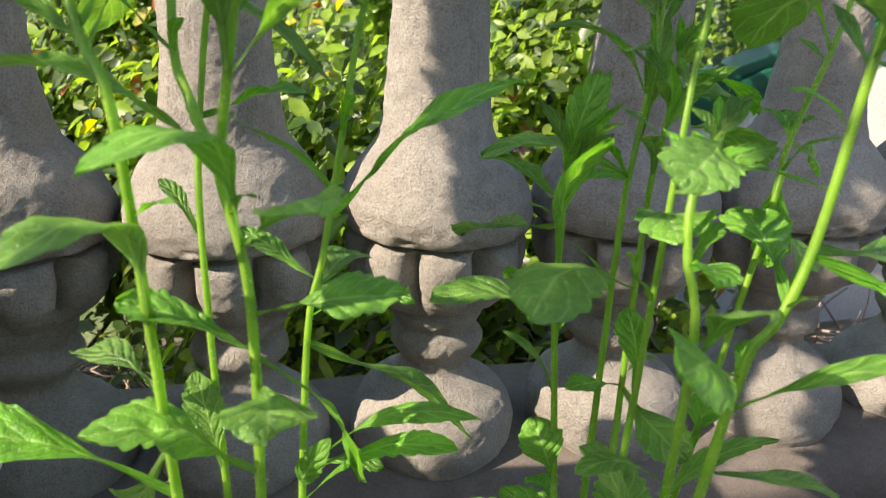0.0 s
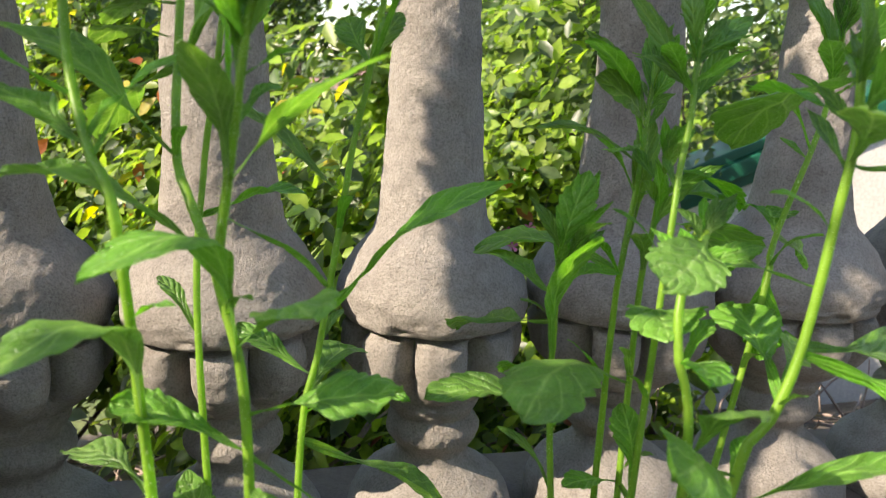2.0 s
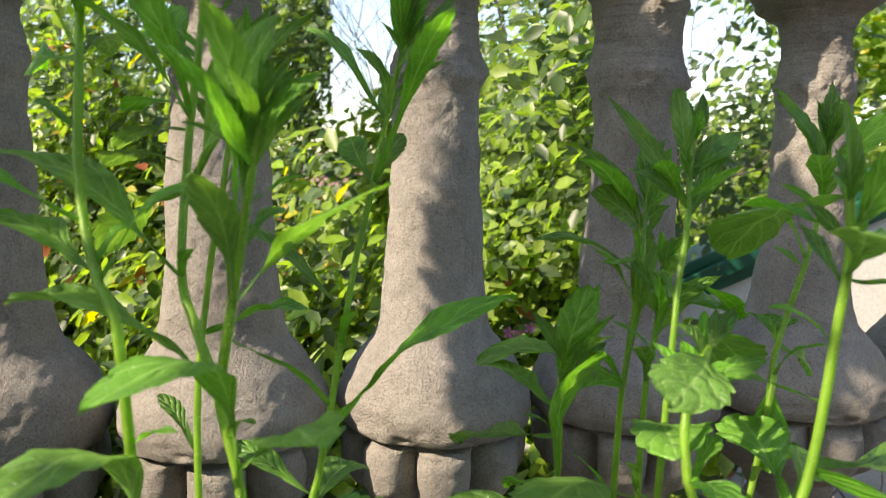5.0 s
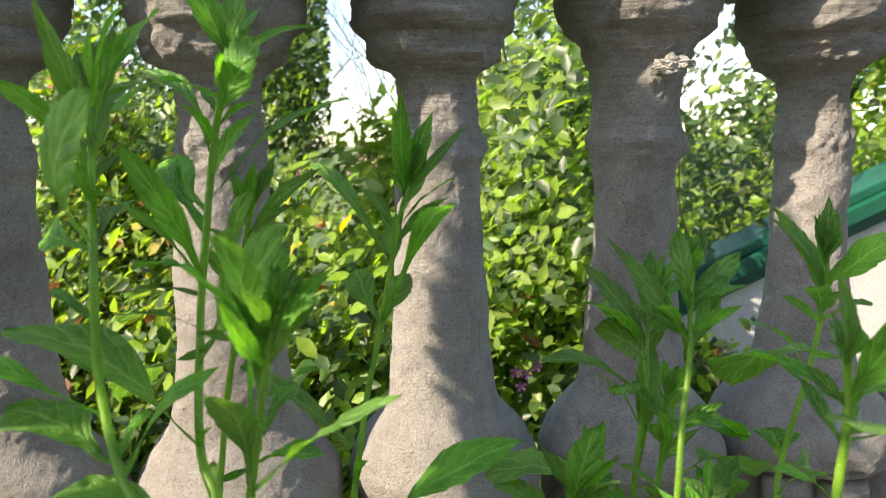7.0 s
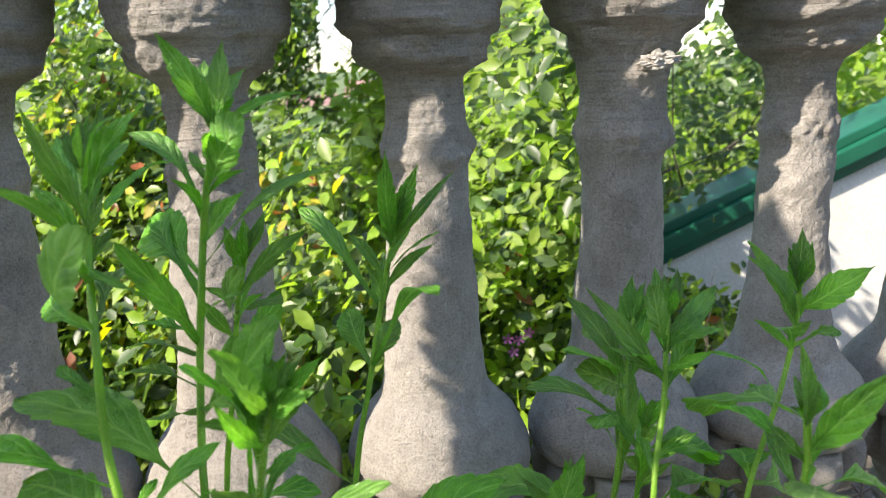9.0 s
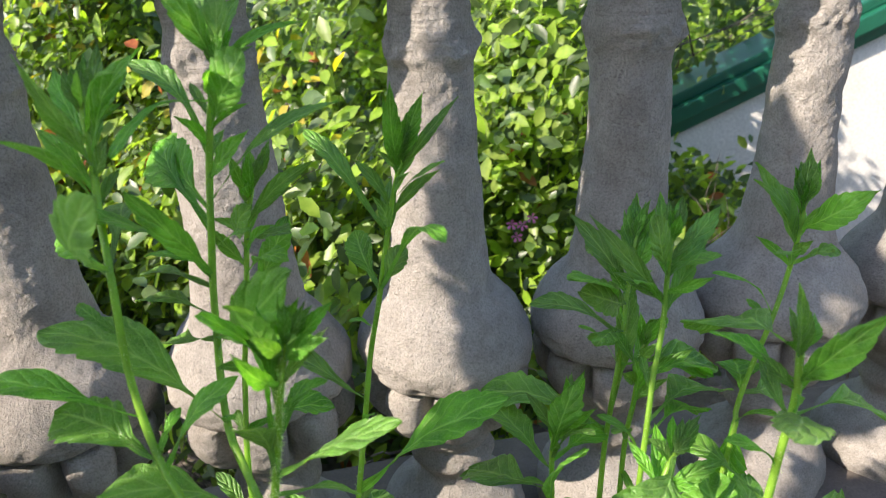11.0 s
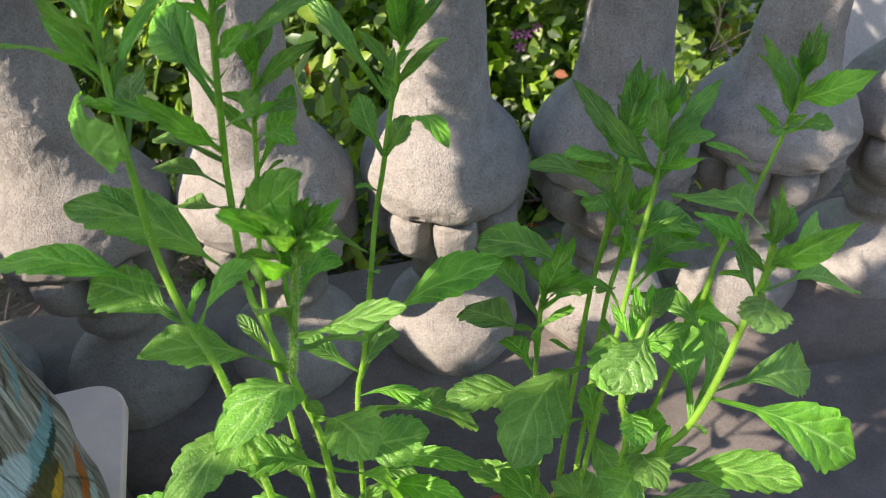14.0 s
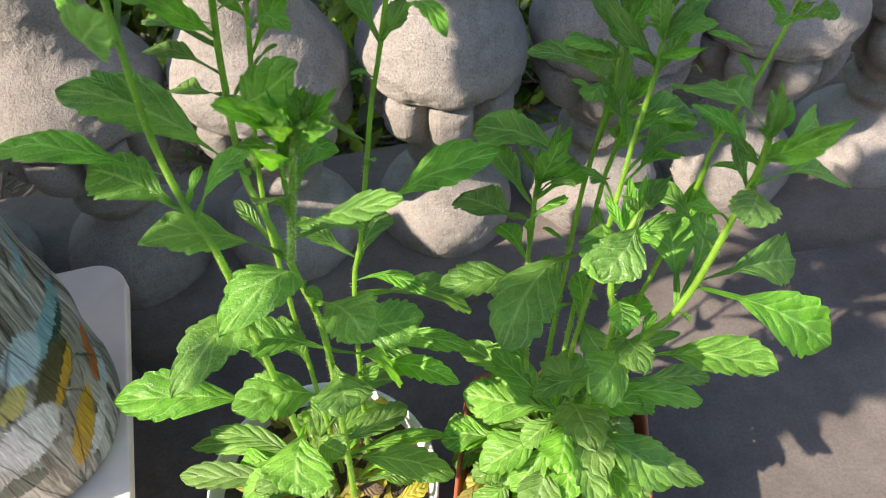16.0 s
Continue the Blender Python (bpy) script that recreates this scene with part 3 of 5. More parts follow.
plant_white = tagged(empty("leafy_plant"), "tall hairy green plant with serrated leaves in a white pot", "plant", "potted plants on the terrace")
plant_red = tagged(empty("leafy_plant"), "tall bushy green plant with serrated leaves in a red-brown pot", "plant", "potted plants on the terrace")
stem, line = shoot(plant_white, [(-0.112, 0.300, 0.135), (-0.118, 0.293, 0.330), (-0.125, 0.290, 0.492), (-0.140, 0.304, 0.523), (-0.154, 0.322, 0.560), (-0.158, 0.335, 0.612), (-0.164, 0.352, 0.644), (-0.165, 0.359, 0.667), (-0.167, 0.365, 0.689)], 0.0029)
leaves_on(stem, line, [(0.32, -0.235, 0.280, 0.355, 0.041, 0), (0.37, -0.158, 0.330, 0.285, 0.031, 1), (0.41, -0.176, 0.330, 0.373, 0.022, 0),
                       (0.45, -0.154, 0.228, 0.452, 0.041, 4), (0.68, -0.099, 0.318, 0.564, 0.019, 0), (0.69, -0.195, 0.319, 0.545, 0.042, 0),
                       (0.73, -0.240, 0.315, 0.564, 0.036, 0), (0.86, -0.208, 0.400, 0.617, 0.022, 1), (0.86, -0.175, 0.410, 0.625, 0.021, 1),
                       (0.86, -0.120, 0.260, 0.679, 0.028, 1), (0.92, -0.186, 0.310, 0.689, 0.022, 0), (0.94, -0.165, 0.420, 0.698, 0.018, 1),
                       (0.95, -0.162, 0.306, 0.724, 0.016, 2), (0.96, -0.123, 0.340, 0.720, 0.016, 2), (0.97, -0.155, 0.370, 0.720, 0.013, 2)])
leaves_on(stem, line, [(0.97, -0.194, 0.400, 0.704, 0.012, 2), (0.98, -0.120, 0.300, 0.716, 0.009, 2), (1.00, -0.149, 0.330, 0.713, 0.009, 2)])
stem, line = shoot(plant_white, [(-0.085, 0.295, 0.135), (-0.079, 0.300, 0.389), (-0.091, 0.310, 0.463), (-0.109, 0.332, 0.497), (-0.120, 0.349, 0.516), (-0.124, 0.372, 0.567), (-0.121, 0.380, 0.613), (-0.118, 0.387, 0.648), (-0.114, 0.389, 0.675), (-0.107, 0.391, 0.703)], 0.0029)
leaves_on(stem, line, [(0.32, -0.144, 0.265, 0.370, 0.045, 0), (0.40, -0.065, 0.258, 0.375, 0.047, 0), (0.43, -0.136, 0.295, 0.416, 0.040, 0),
                       (0.43, -0.036, 0.330, 0.302, 0.035, 0), (0.46, -0.011, 0.306, 0.420, 0.041, 0), (0.50, -0.123, 0.248, 0.483, 0.042, 4),
                       (0.51, -0.041, 0.252, 0.472, 0.040, 0), (0.57, -0.169, 0.290, 0.515, 0.036, 0), (0.67, -0.212, 0.353, 0.575, 0.046, 0),
                       (0.74, -0.074, 0.335, 0.600, 0.016, 0), (0.75, -0.187, 0.420, 0.517, 0.029, 0), (0.75, -0.063, 0.300, 0.627, 0.029, 1),
                       (0.77, -0.177, 0.400, 0.567, 0.025, 0), (0.80, -0.179, 0.420, 0.575, 0.019, 0), (0.81, -0.170, 0.335, 0.646, 0.024, 0)])
leaves_on(stem, line, [(0.81, -0.136, 0.320, 0.661, 0.015, 1), (0.82, -0.166, 0.400, 0.596, 0.019, 0), (0.85, -0.158, 0.450, 0.650, 0.024, 1),
                       (0.86, -0.160, 0.460, 0.652, 0.016, 1), (0.87, -0.166, 0.440, 0.647, 0.036, 1), (0.88, -0.046, 0.384, 0.683, 0.019, 0),
                       (0.92, -0.164, 0.420, 0.702, 0.017, 0), (0.94, -0.088, 0.375, 0.712, 0.029, 1), (0.97, -0.141, 0.325, 0.675, 0.014, 0),
                       (1.00, -0.127, 0.375, 0.753, 0.016, 2), (1.00, -0.123, 0.440, 0.741, 0.011, 2), (1.00, -0.101, 0.400, 0.750, 0.015, 2),
                       (1.00, -0.095, 0.420, 0.735, 0.012, 2), (1.00, -0.062, 0.400, 0.721, 0.007, 2)])
stem, line = shoot(plant_white, [(-0.093, 0.313, 0.472), (-0.080, 0.305, 0.539), (-0.074, 0.302, 0.571), (-0.069, 0.303, 0.591)])
leaves_on(stem, line, [(0.20, -0.052, 0.360, 0.451, 0.014, 0), (0.31, -0.089, 0.270, 0.566, 0.019, 0), (0.31, -0.017, 0.275, 0.564, 0.025, 0),
                       (0.48, -0.102, 0.290, 0.614, 0.035, 0), (0.63, -0.084, 0.270, 0.627, 0.021, 0), (0.79, -0.084, 0.320, 0.589, 0.008, 2),
                       (0.81, -0.085, 0.270, 0.605, 0.010, 2), (0.81, -0.049, 0.300, 0.599, 0.010, 2), (0.86, -0.068, 0.310, 0.596, 0.009, 2)])
stem, line = shoot(plant_white, [(-0.100, 0.325, 0.135), (-0.122, 0.372, 0.412), (-0.123, 0.398, 0.501), (-0.116, 0.406, 0.555), (-0.111, 0.415, 0.603), (-0.104, 0.416, 0.631)])
leaves_on(stem, line, [(0.30, -0.127, 0.360, 0.348, 0.025, 1), (0.69, -0.067, 0.390, 0.493, 0.026, 0), (0.85, -0.089, 0.430, 0.605, 0.019, 1),
                       (0.89, -0.077, 0.360, 0.606, 0.015, 0), (0.92, -0.091, 0.360, 0.638, 0.015, 1), (0.93, -0.082, 0.400, 0.606, 0.019, 0),
                       (0.95, -0.064, 0.400, 0.648, 0.012, 2), (0.98, -0.116, 0.420, 0.648, 0.008, 2), (0.98, -0.102, 0.410, 0.655, 0.008, 2)])
stem, line = shoot(plant_white, [(-0.075, 0.335, 0.135), (-0.069, 0.368, 0.354), (-0.061, 0.382, 0.405), (-0.053, 0.395, 0.458), (-0.045, 0.409, 0.514), (-0.037, 0.416, 0.552), (-0.026, 0.425, 0.609), (-0.018, 0.427, 0.639)])
leaves_on(stem, line, [(0.26, 0.013, 0.300, 0.344, 0.024, 0), (0.28, -0.049, 0.320, 0.334, 0.015, 1), (0.30, -0.026, 0.360, 0.290, 0.019, 0),
                       (0.30, 0.025, 0.330, 0.341, 0.022, 0), (0.44, 0.026, 0.420, 0.270, 0.042, 0), (0.47, -0.009, 0.340, 0.399, 0.017, 0),
                       (0.49, -0.045, 0.430, 0.392, 0.030, 0), (0.51, -0.109, 0.400, 0.416, 0.019, 0), (0.58, 0.040, 0.375, 0.505, 0.040, 0),
                       (0.70, -0.112, 0.400, 0.541, 0.021, 0), (0.84, 0.006, 0.310, 0.634, 0.015, 0), (0.84, -0.052, 0.450, 0.586, 0.020, 1),
                       (0.84, -0.019, 0.420, 0.587, 0.016, 1), (0.91, -0.079, 0.460, 0.650, 0.016, 0), (0.95, 0.007, 0.410, 0.641, 0.015, 0)])
leaves_on(stem, line, [(0.98, -0.026, 0.420, 0.677, 0.012, 2), (0.98, 0.017, 0.440, 0.671, 0.008, 2), (0.99, -0.020, 0.400, 0.689, 0.012, 2),
                       (0.99, -0.003, 0.420, 0.679, 0.013, 2)])
stem, line = shoot(plant_red, [(0.080, 0.345, 0.135), (0.066, 0.374, 0.376), (0.067, 0.382, 0.420), (0.068, 0.390, 0.459), (0.076, 0.391, 0.485)])
leaves_on(stem, line, [(0.38, 0.060, 0.380, 0.270, 0.020, 0), (0.41, 0.057, 0.370, 0.318, 0.028, 1), (0.69, -0.002, 0.343, 0.401, 0.036, 0),
                       (0.73, 0.045, 0.420, 0.383, 0.027, 0), (0.76, 0.081, 0.350, 0.482, 0.032, 0), (0.83, 0.015, 0.432, 0.406, 0.047, 0),
                       (0.87, 0.033, 0.450, 0.449, 0.030, 0), (0.89, 0.088, 0.360, 0.487, 0.014, 0), (0.89, 0.108, 0.420, 0.448, 0.024, 0),
                       (0.90, 0.079, 0.380, 0.510, 0.021, 1)])
stem, line = shoot(plant_red, [(0.085, 0.355, 0.135), (0.102, 0.401, 0.404), (0.109, 0.415, 0.456), (0.116, 0.427, 0.490), (0.121, 0.438, 0.511), (0.127, 0.455, 0.539), (0.134, 0.467, 0.566)])
leaves_on(stem, line, [(0.71, 0.027, 0.470, 0.444, 0.042, 0), (0.73, 0.130, 0.460, 0.534, 0.017, 0), (0.81, 0.183, 0.432, 0.483, 0.043, 0),
                       (0.85, 0.060, 0.452, 0.525, 0.026, 0), (0.86, 0.097, 0.410, 0.516, 0.024, 0), (0.87, 0.075, 0.386, 0.575, 0.024, 0),
                       (0.90, 0.085, 0.407, 0.557, 0.025, 1), (0.92, 0.088, 0.470, 0.584, 0.018, 2), (0.93, 0.105, 0.490, 0.554, 0.018, 1),
                       (0.94, 0.143, 0.470, 0.570, 0.012, 2), (0.95, 0.130, 0.490, 0.577, 0.009, 2), (0.95, 0.137, 0.485, 0.590, 0.018, 2)])
stem, line = shoot(plant_red, [(0.092, 0.335, 0.135), (0.119, 0.369, 0.456), (0.126, 0.383, 0.507), (0.133, 0.395, 0.534), (0.137, 0.406, 0.561), (0.140, 0.413, 0.587)])
leaves_on(stem, line, [(0.45, 0.103, 0.370, 0.387, 0.020, 1), (0.74, 0.178, 0.440, 0.439, 0.031, 0), (0.76, 0.200, 0.460, 0.443, 0.042, 0),
                       (0.82, 0.174, 0.420, 0.484, 0.020, 0), (0.91, 0.113, 0.380, 0.574, 0.015, 0), (0.92, 0.088, 0.400, 0.609, 0.013, 2),
                       (0.95, 0.166, 0.400, 0.580, 0.019, 0), (0.95, 0.123, 0.390, 0.611, 0.018, 1), (0.95, 0.182, 0.450, 0.592, 0.016, 2),
                       (0.96, 0.162, 0.420, 0.582, 0.018, 2), (0.97, 0.136, 0.430, 0.610, 0.011, 2)])
stem, line = shoot(plant_red, [(0.098, 0.350, 0.135), (0.113, 0.392, 0.419), (0.122, 0.406, 0.475), (0.128, 0.413, 0.515)])
leaves_on(stem, line, [(0.52, 0.073, 0.360, 0.342, 0.019, 0), (0.52, 0.133, 0.330, 0.319, 0.029, 3), (0.67, 0.039, 0.280, 0.420, 0.050, 0),
                       (0.77, 0.107, 0.315, 0.444, 0.041, 0), (0.87, 0.118, 0.400, 0.514, 0.012, 0), (0.97, 0.144, 0.420, 0.529, 0.015, 0)])
stem, line = shoot(plant_red, [(0.112, 0.345, 0.135), (0.184, 0.402, 0.423), (0.193, 0.415, 0.459), (0.204, 0.426, 0.484), (0.220, 0.438, 0.518), (0.231, 0.450, 0.541), (0.238, 0.457, 0.568), (0.241, 0.463, 0.594)])
leaves_on(stem, line, [(0.34, 0.164, 0.390, 0.333, 0.032, 1), (0.70, 0.188, 0.400, 0.401, 0.025, 0), (0.72, 0.198, 0.440, 0.483, 0.036, 1),
                       (0.72, 0.241, 0.480, 0.444, 0.024, 1), (0.83, 0.173, 0.430, 0.554, 0.014, 0), (0.90, 0.201, 0.400, 0.579, 0.015, 0),
                       (0.90, 0.258, 0.440, 0.560, 0.032, 0), (0.93, 0.202, 0.455, 0.618, 0.020, 2), (0.94, 0.196, 0.440, 0.612, 0.011, 2),
                       (0.95, 0.267, 0.425, 0.607, 0.024, 2), (0.97, 0.230, 0.460, 0.613, 0.012, 2), (0.97, 0.239, 0.460, 0.624, 0.016, 2),
                       (0.98, 0.253, 0.470, 0.604, 0.009, 2)])
stem, line = shoot(plant_red, [(0.112, 0.310, 0.135), (0.141, 0.309, 0.372), (0.155, 0.311, 0.405), (0.167, 0.316, 0.436), (0.174, 0.320, 0.473), (0.178, 0.322, 0.504), (0.182, 0.324, 0.535), (0.181, 0.326, 0.563)], 0.0032)
leaves_on(stem, line, [(0.44, 0.216, 0.330, 0.299, 0.025, 0), (0.52, 0.219, 0.270, 0.407, 0.047, 0), (0.66, 0.161, 0.380, 0.440, 0.038, 1),
                       (0.67, 0.199, 0.400, 0.418, 0.032, 1), (0.71, 0.274, 0.305, 0.382, 0.046, 3), (0.72, 0.263, 0.370, 0.398, 0.042, 3),
                       (0.78, 0.132, 0.410, 0.439, 0.026, 0), (0.91, 0.262, 0.360, 0.484, 0.030, 0), (0.91, 0.155, 0.270, 0.549, 0.029, 0),
                       (0.95, 0.148, 0.360, 0.553, 0.019, 0), (0.95, 0.202, 0.292, 0.599, 0.019, 2), (0.95, 0.240, 0.390, 0.521, 0.019, 1),
                       (0.98, 0.172, 0.320, 0.601, 0.012, 2), (0.99, 0.193, 0.340, 0.573, 0.011, 2), (0.99, 0.163, 0.415, 0.521, 0.051, 0)])
stem, line = shoot(plant_red, [(0.112, 0.325, 0.135), (0.119, 0.310, 0.378), (0.112, 0.315, 0.437), (0.114, 0.325, 0.463), (0.128, 0.340, 0.488)], 0.0030)
leaves_on(stem, line, [(0.50, 0.067, 0.290, 0.339, 0.021, 0), (0.69, 0.092, 0.250, 0.412, 0.043, 3), (0.69, 0.122, 0.250, 0.438, 0.027, 0),
                       (0.82, 0.114, 0.280, 0.436, 0.025, 0), (1.00, 0.096, 0.295, 0.473, 0.037, 3)])
stem, line = shoot(plant_white, [(-0.108, 0.303, 0.135), (-0.106, 0.301, 0.200), (-0.108, 0.298, 0.300)], 0.0055, False)
leaves_on(stem, line, [(0.30, -0.215, 0.336, 0.200, 0.026, 0), (0.20, -0.245, 0.306, 0.170, 0.031, 0), (0.20, -0.247, 0.344, 0.150, 0.024, 0),
                       (0.95, -0.110, 0.238, 0.285, 0.058, 0), (0.80, -0.101, 0.250, 0.250, 0.038, 0), (0.80, -0.077, 0.274, 0.280, 0.029, 0),
                       (0.50, 0.009, 0.289, 0.205, 0.037, 0), (0.40, 0.002, 0.335, 0.190, 0.016, 0), (0.70, -0.025, 0.408, 0.200, 0.039, 0),
                       (0.50, -0.051, 0.359, 0.200, 0.025, 0), (0.40, -0.180, 0.281, 0.180, 0.031, 0), (0.60, -0.034, 0.354, 0.210, 0.027, 0),
                       (0.40, -0.163, 0.274, 0.210, 0.031, 0)], LEAF_LOW)
stem, line = shoot(plant_red, [(0.103, 0.335, 0.135), (0.105, 0.333, 0.200), (0.106, 0.328, 0.270)], 0.0055, False)
leaves_on(stem, line, [(0.80, 0.017, 0.345, 0.250, 0.046, 0), (0.50, 0.026, 0.357, 0.180, 0.044, 0), (0.60, 0.031, 0.295, 0.200, 0.042, 0),
                       (0.90, 0.091, 0.269, 0.250, 0.044, 0), (0.95, 0.109, 0.251, 0.330, 0.042, 0), (0.90, 0.125, 0.254, 0.280, 0.035, 0),
                       (0.90, 0.167, 0.321, 0.270, 0.035, 0), (0.70, 0.194, 0.276, 0.210, 0.048, 0), (0.80, 0.225, 0.283, 0.200, 0.036, 0),
                       (0.90, 0.228, 0.341, 0.240, 0.032, 0), (0.90, 0.077, 0.326, 0.330, 0.036, 0), (0.80, 0.104, 0.355, 0.300, 0.037, 0),
                       (0.60, 0.058, 0.281, 0.190, 0.033, 0), (0.50, 0.103, 0.266, 0.200, 0.036, 0), (0.70, 0.128, 0.255, 0.220, 0.030, 0)], LEAF_LOW)
leaves_on(stem, line, [(0.60, 0.016, 0.414, 0.220, 0.038, 0), (0.70, 0.043, 0.382, 0.260, 0.031, 0), (0.50, 0.023, 0.333, 0.170, 0.028, 0),
                       (0.80, 0.067, 0.304, 0.230, 0.026, 0), (1.00, 0.197, 0.365, 0.310, 0.020, 0)], LEAF_LOW)


def rosette(plant, cx, cy, z0, spread, count, seed, tall):
    """The low leaves round the foot of a plant, fresh, yellowing and withered."""
    rng = random.Random(seed)
    st, _ = stem_mesh([(cx, cy, z0 - 0.02), (cx + 0.004, cy, z0 + 0.015), (cx, cy + 0.003, z0 + 0.05)], 0.007, 0.004, rng, 200)
    under(st, plant)
    for k in range(count):
        a = rng.uniform(0, 2 * math.pi)
        h = rng.random()
        r0 = rng.uniform(0.1, 0.55) * spread
        b = (cx + r0 * math.cos(a), cy + r0 * math.sin(a), z0 + 0.01 + tall * h * rng.random())
        ln = rng.uniform(0.042, 0.072)
        a2 = a + rng.uniform(-0.5, 0.5)
        rise = rng.uniform(-0.30, 0.30) if h > 0.3 else rng.uniform(-0.5, 0.0)
        t = (b[0] + ln * math.cos(a2), b[1] + ln * math.sin(a2), max(z0 - 0.03, b[2] + ln * rise))
        m = LEAF_LOW if h > 0.33 or rng.random() < 0.25 else (LEAF_OLD if rng.random() < 0.7 else LEAF_DRY)
        under(leaf_mesh("leaf", b, t, ln * rng.uniform(0.50, 0.66), rng, m, 0.004, 0.36), st)


def fallen(plant, cx, cy, z0, spread, count, seed):
    """Yellow and withered leaves lying on the soil of a pot."""
    rng = random.Random(seed)
    st, _ = stem_mesh([(cx, cy, z0 - 0.02), (cx, cy, z0), (cx, cy + 0.002, z0 + 0.012)], 0.004, 0.003, rng, 10)
    under(st, plant)
    for k in range(count):
        a, r0 = rng.uniform(0, 6.283), spread * rng.uniform(0.25, 0.85)
        b = Vector((cx + r0 * math.cos(a), cy + r0 * math.sin(a), z0 + rng.uniform(0.0, 0.018)))
        a2 = rng.uniform(0, 6.283)
        t = b + Vector((math.cos(a2), math.sin(a2), rng.uniform(-0.1, 0.2))) * rng.uniform(0.025, 0.05)
        under(leaf_mesh("leaf", b, t, rng.uniform(0.016, 0.028), rng, rng.choice((LEAF_OLD, LEAF_OLD, LEAF_DRY))), st)


fallen(plant_white, -0.115, 0.308, 0.132, 0.088, 46, 8)
fallen(plant_red, 0.105, 0.330, 0.135, 0.080, 40, 9)
rosette(plant_white, -0.110, 0.305, 0.135, 0.075, 26, 3, 0.07)
rosette(plant_red, 0.103, 0.330, 0.138, 0.080, 74, 4, 0.085)


def round_pot(x, y, r, h):
    pot = tagged(empty("flower_pot", (x, y, 0)), "round white plastic flower pot with a rolled rim", "flower pot", "flower pots on the terrace")
    prof = [(0.0, 0.004), (r * 0.72, 0.004), (r * 0.74, 0.010), (r * 0.93, h - 0.03), (r * 0.94, h - 0.028), (r, h - 0.024), (r * 1.005, h - 0.004), (r * 0.99, h), (r * 0.965, h - 0.003), (r * 0.95, h - 0.02), (r * 0.90, h - 0.035)]
    vs, fs = lathe_data(soften(resample(prof, 0.006), 1), 56)
    under(mesh_ob("body", vs, fs, WHITE_POT), pot)
    vs, fs = lathe_data([(0.0001, h - 0.026), (r * 0.4, h - 0.024), (r * 0.7, h - 0.028), (r * 0.93, h - 0.03)], 40, lambda q, z, a: Vector((q * math.cos(a), q * math.sin(a), z + 0.005 * noise.noise((q * 60 * math.cos(a), q * 60 * math.sin(a), 2)))))
    tagged(under(mesh_ob("soil", vs, fs, SOIL), pot), "dark crumbly soil")
    return pot


def square_pot(x, y, half, h, turn):
    pot = tagged(empty("flower_pot", (x, y, 0)), "square red-brown plastic flower pot with thick rim", "flower pot", "flower pots on the terrace")
    pot.rotation_euler = (0, 0, turn)

    def sq(r, z, a):
        c, s = math.cos(a), math.sin(a)
        k = (abs(c) ** 7 + abs(s) ** 7) ** (-1 / 7)
        return Vector((r * k * c, r * k * s, z))
    prof = [(0.0001, 0.004), (half * 0.76, 0.004), (half * 0.78, 0.01), (half * 0.92, h - 0.034), (half * 0.93, h - 0.03), (half, h - 0.028), (half * 1.01, h - 0.004), (half * 0.99, h), (half * 0.95, h - 0.002), (half * 0.93, h - 0.02), (half * 0.9, h - 0.035)]
    vs, fs = lathe_data(soften(resample(prof, 0.006), 1), 64, sq)
    under(mesh_ob("body", vs, fs, RED_POT), pot)
    vs, fs = lathe_data([(0.0001, h - 0.022), (half * 0.5, h - 0.02), (half * 0.92, h - 0.026)], 48, sq)
    tagged(under(mesh_ob("soil", vs, fs, SOIL), pot), "dark crumbly soil")
    return pot


round_pot(-0.115, 0.308, 0.109, 0.152)
square_pot(0.105, 0.330, 0.092, 0.150, -0.12)


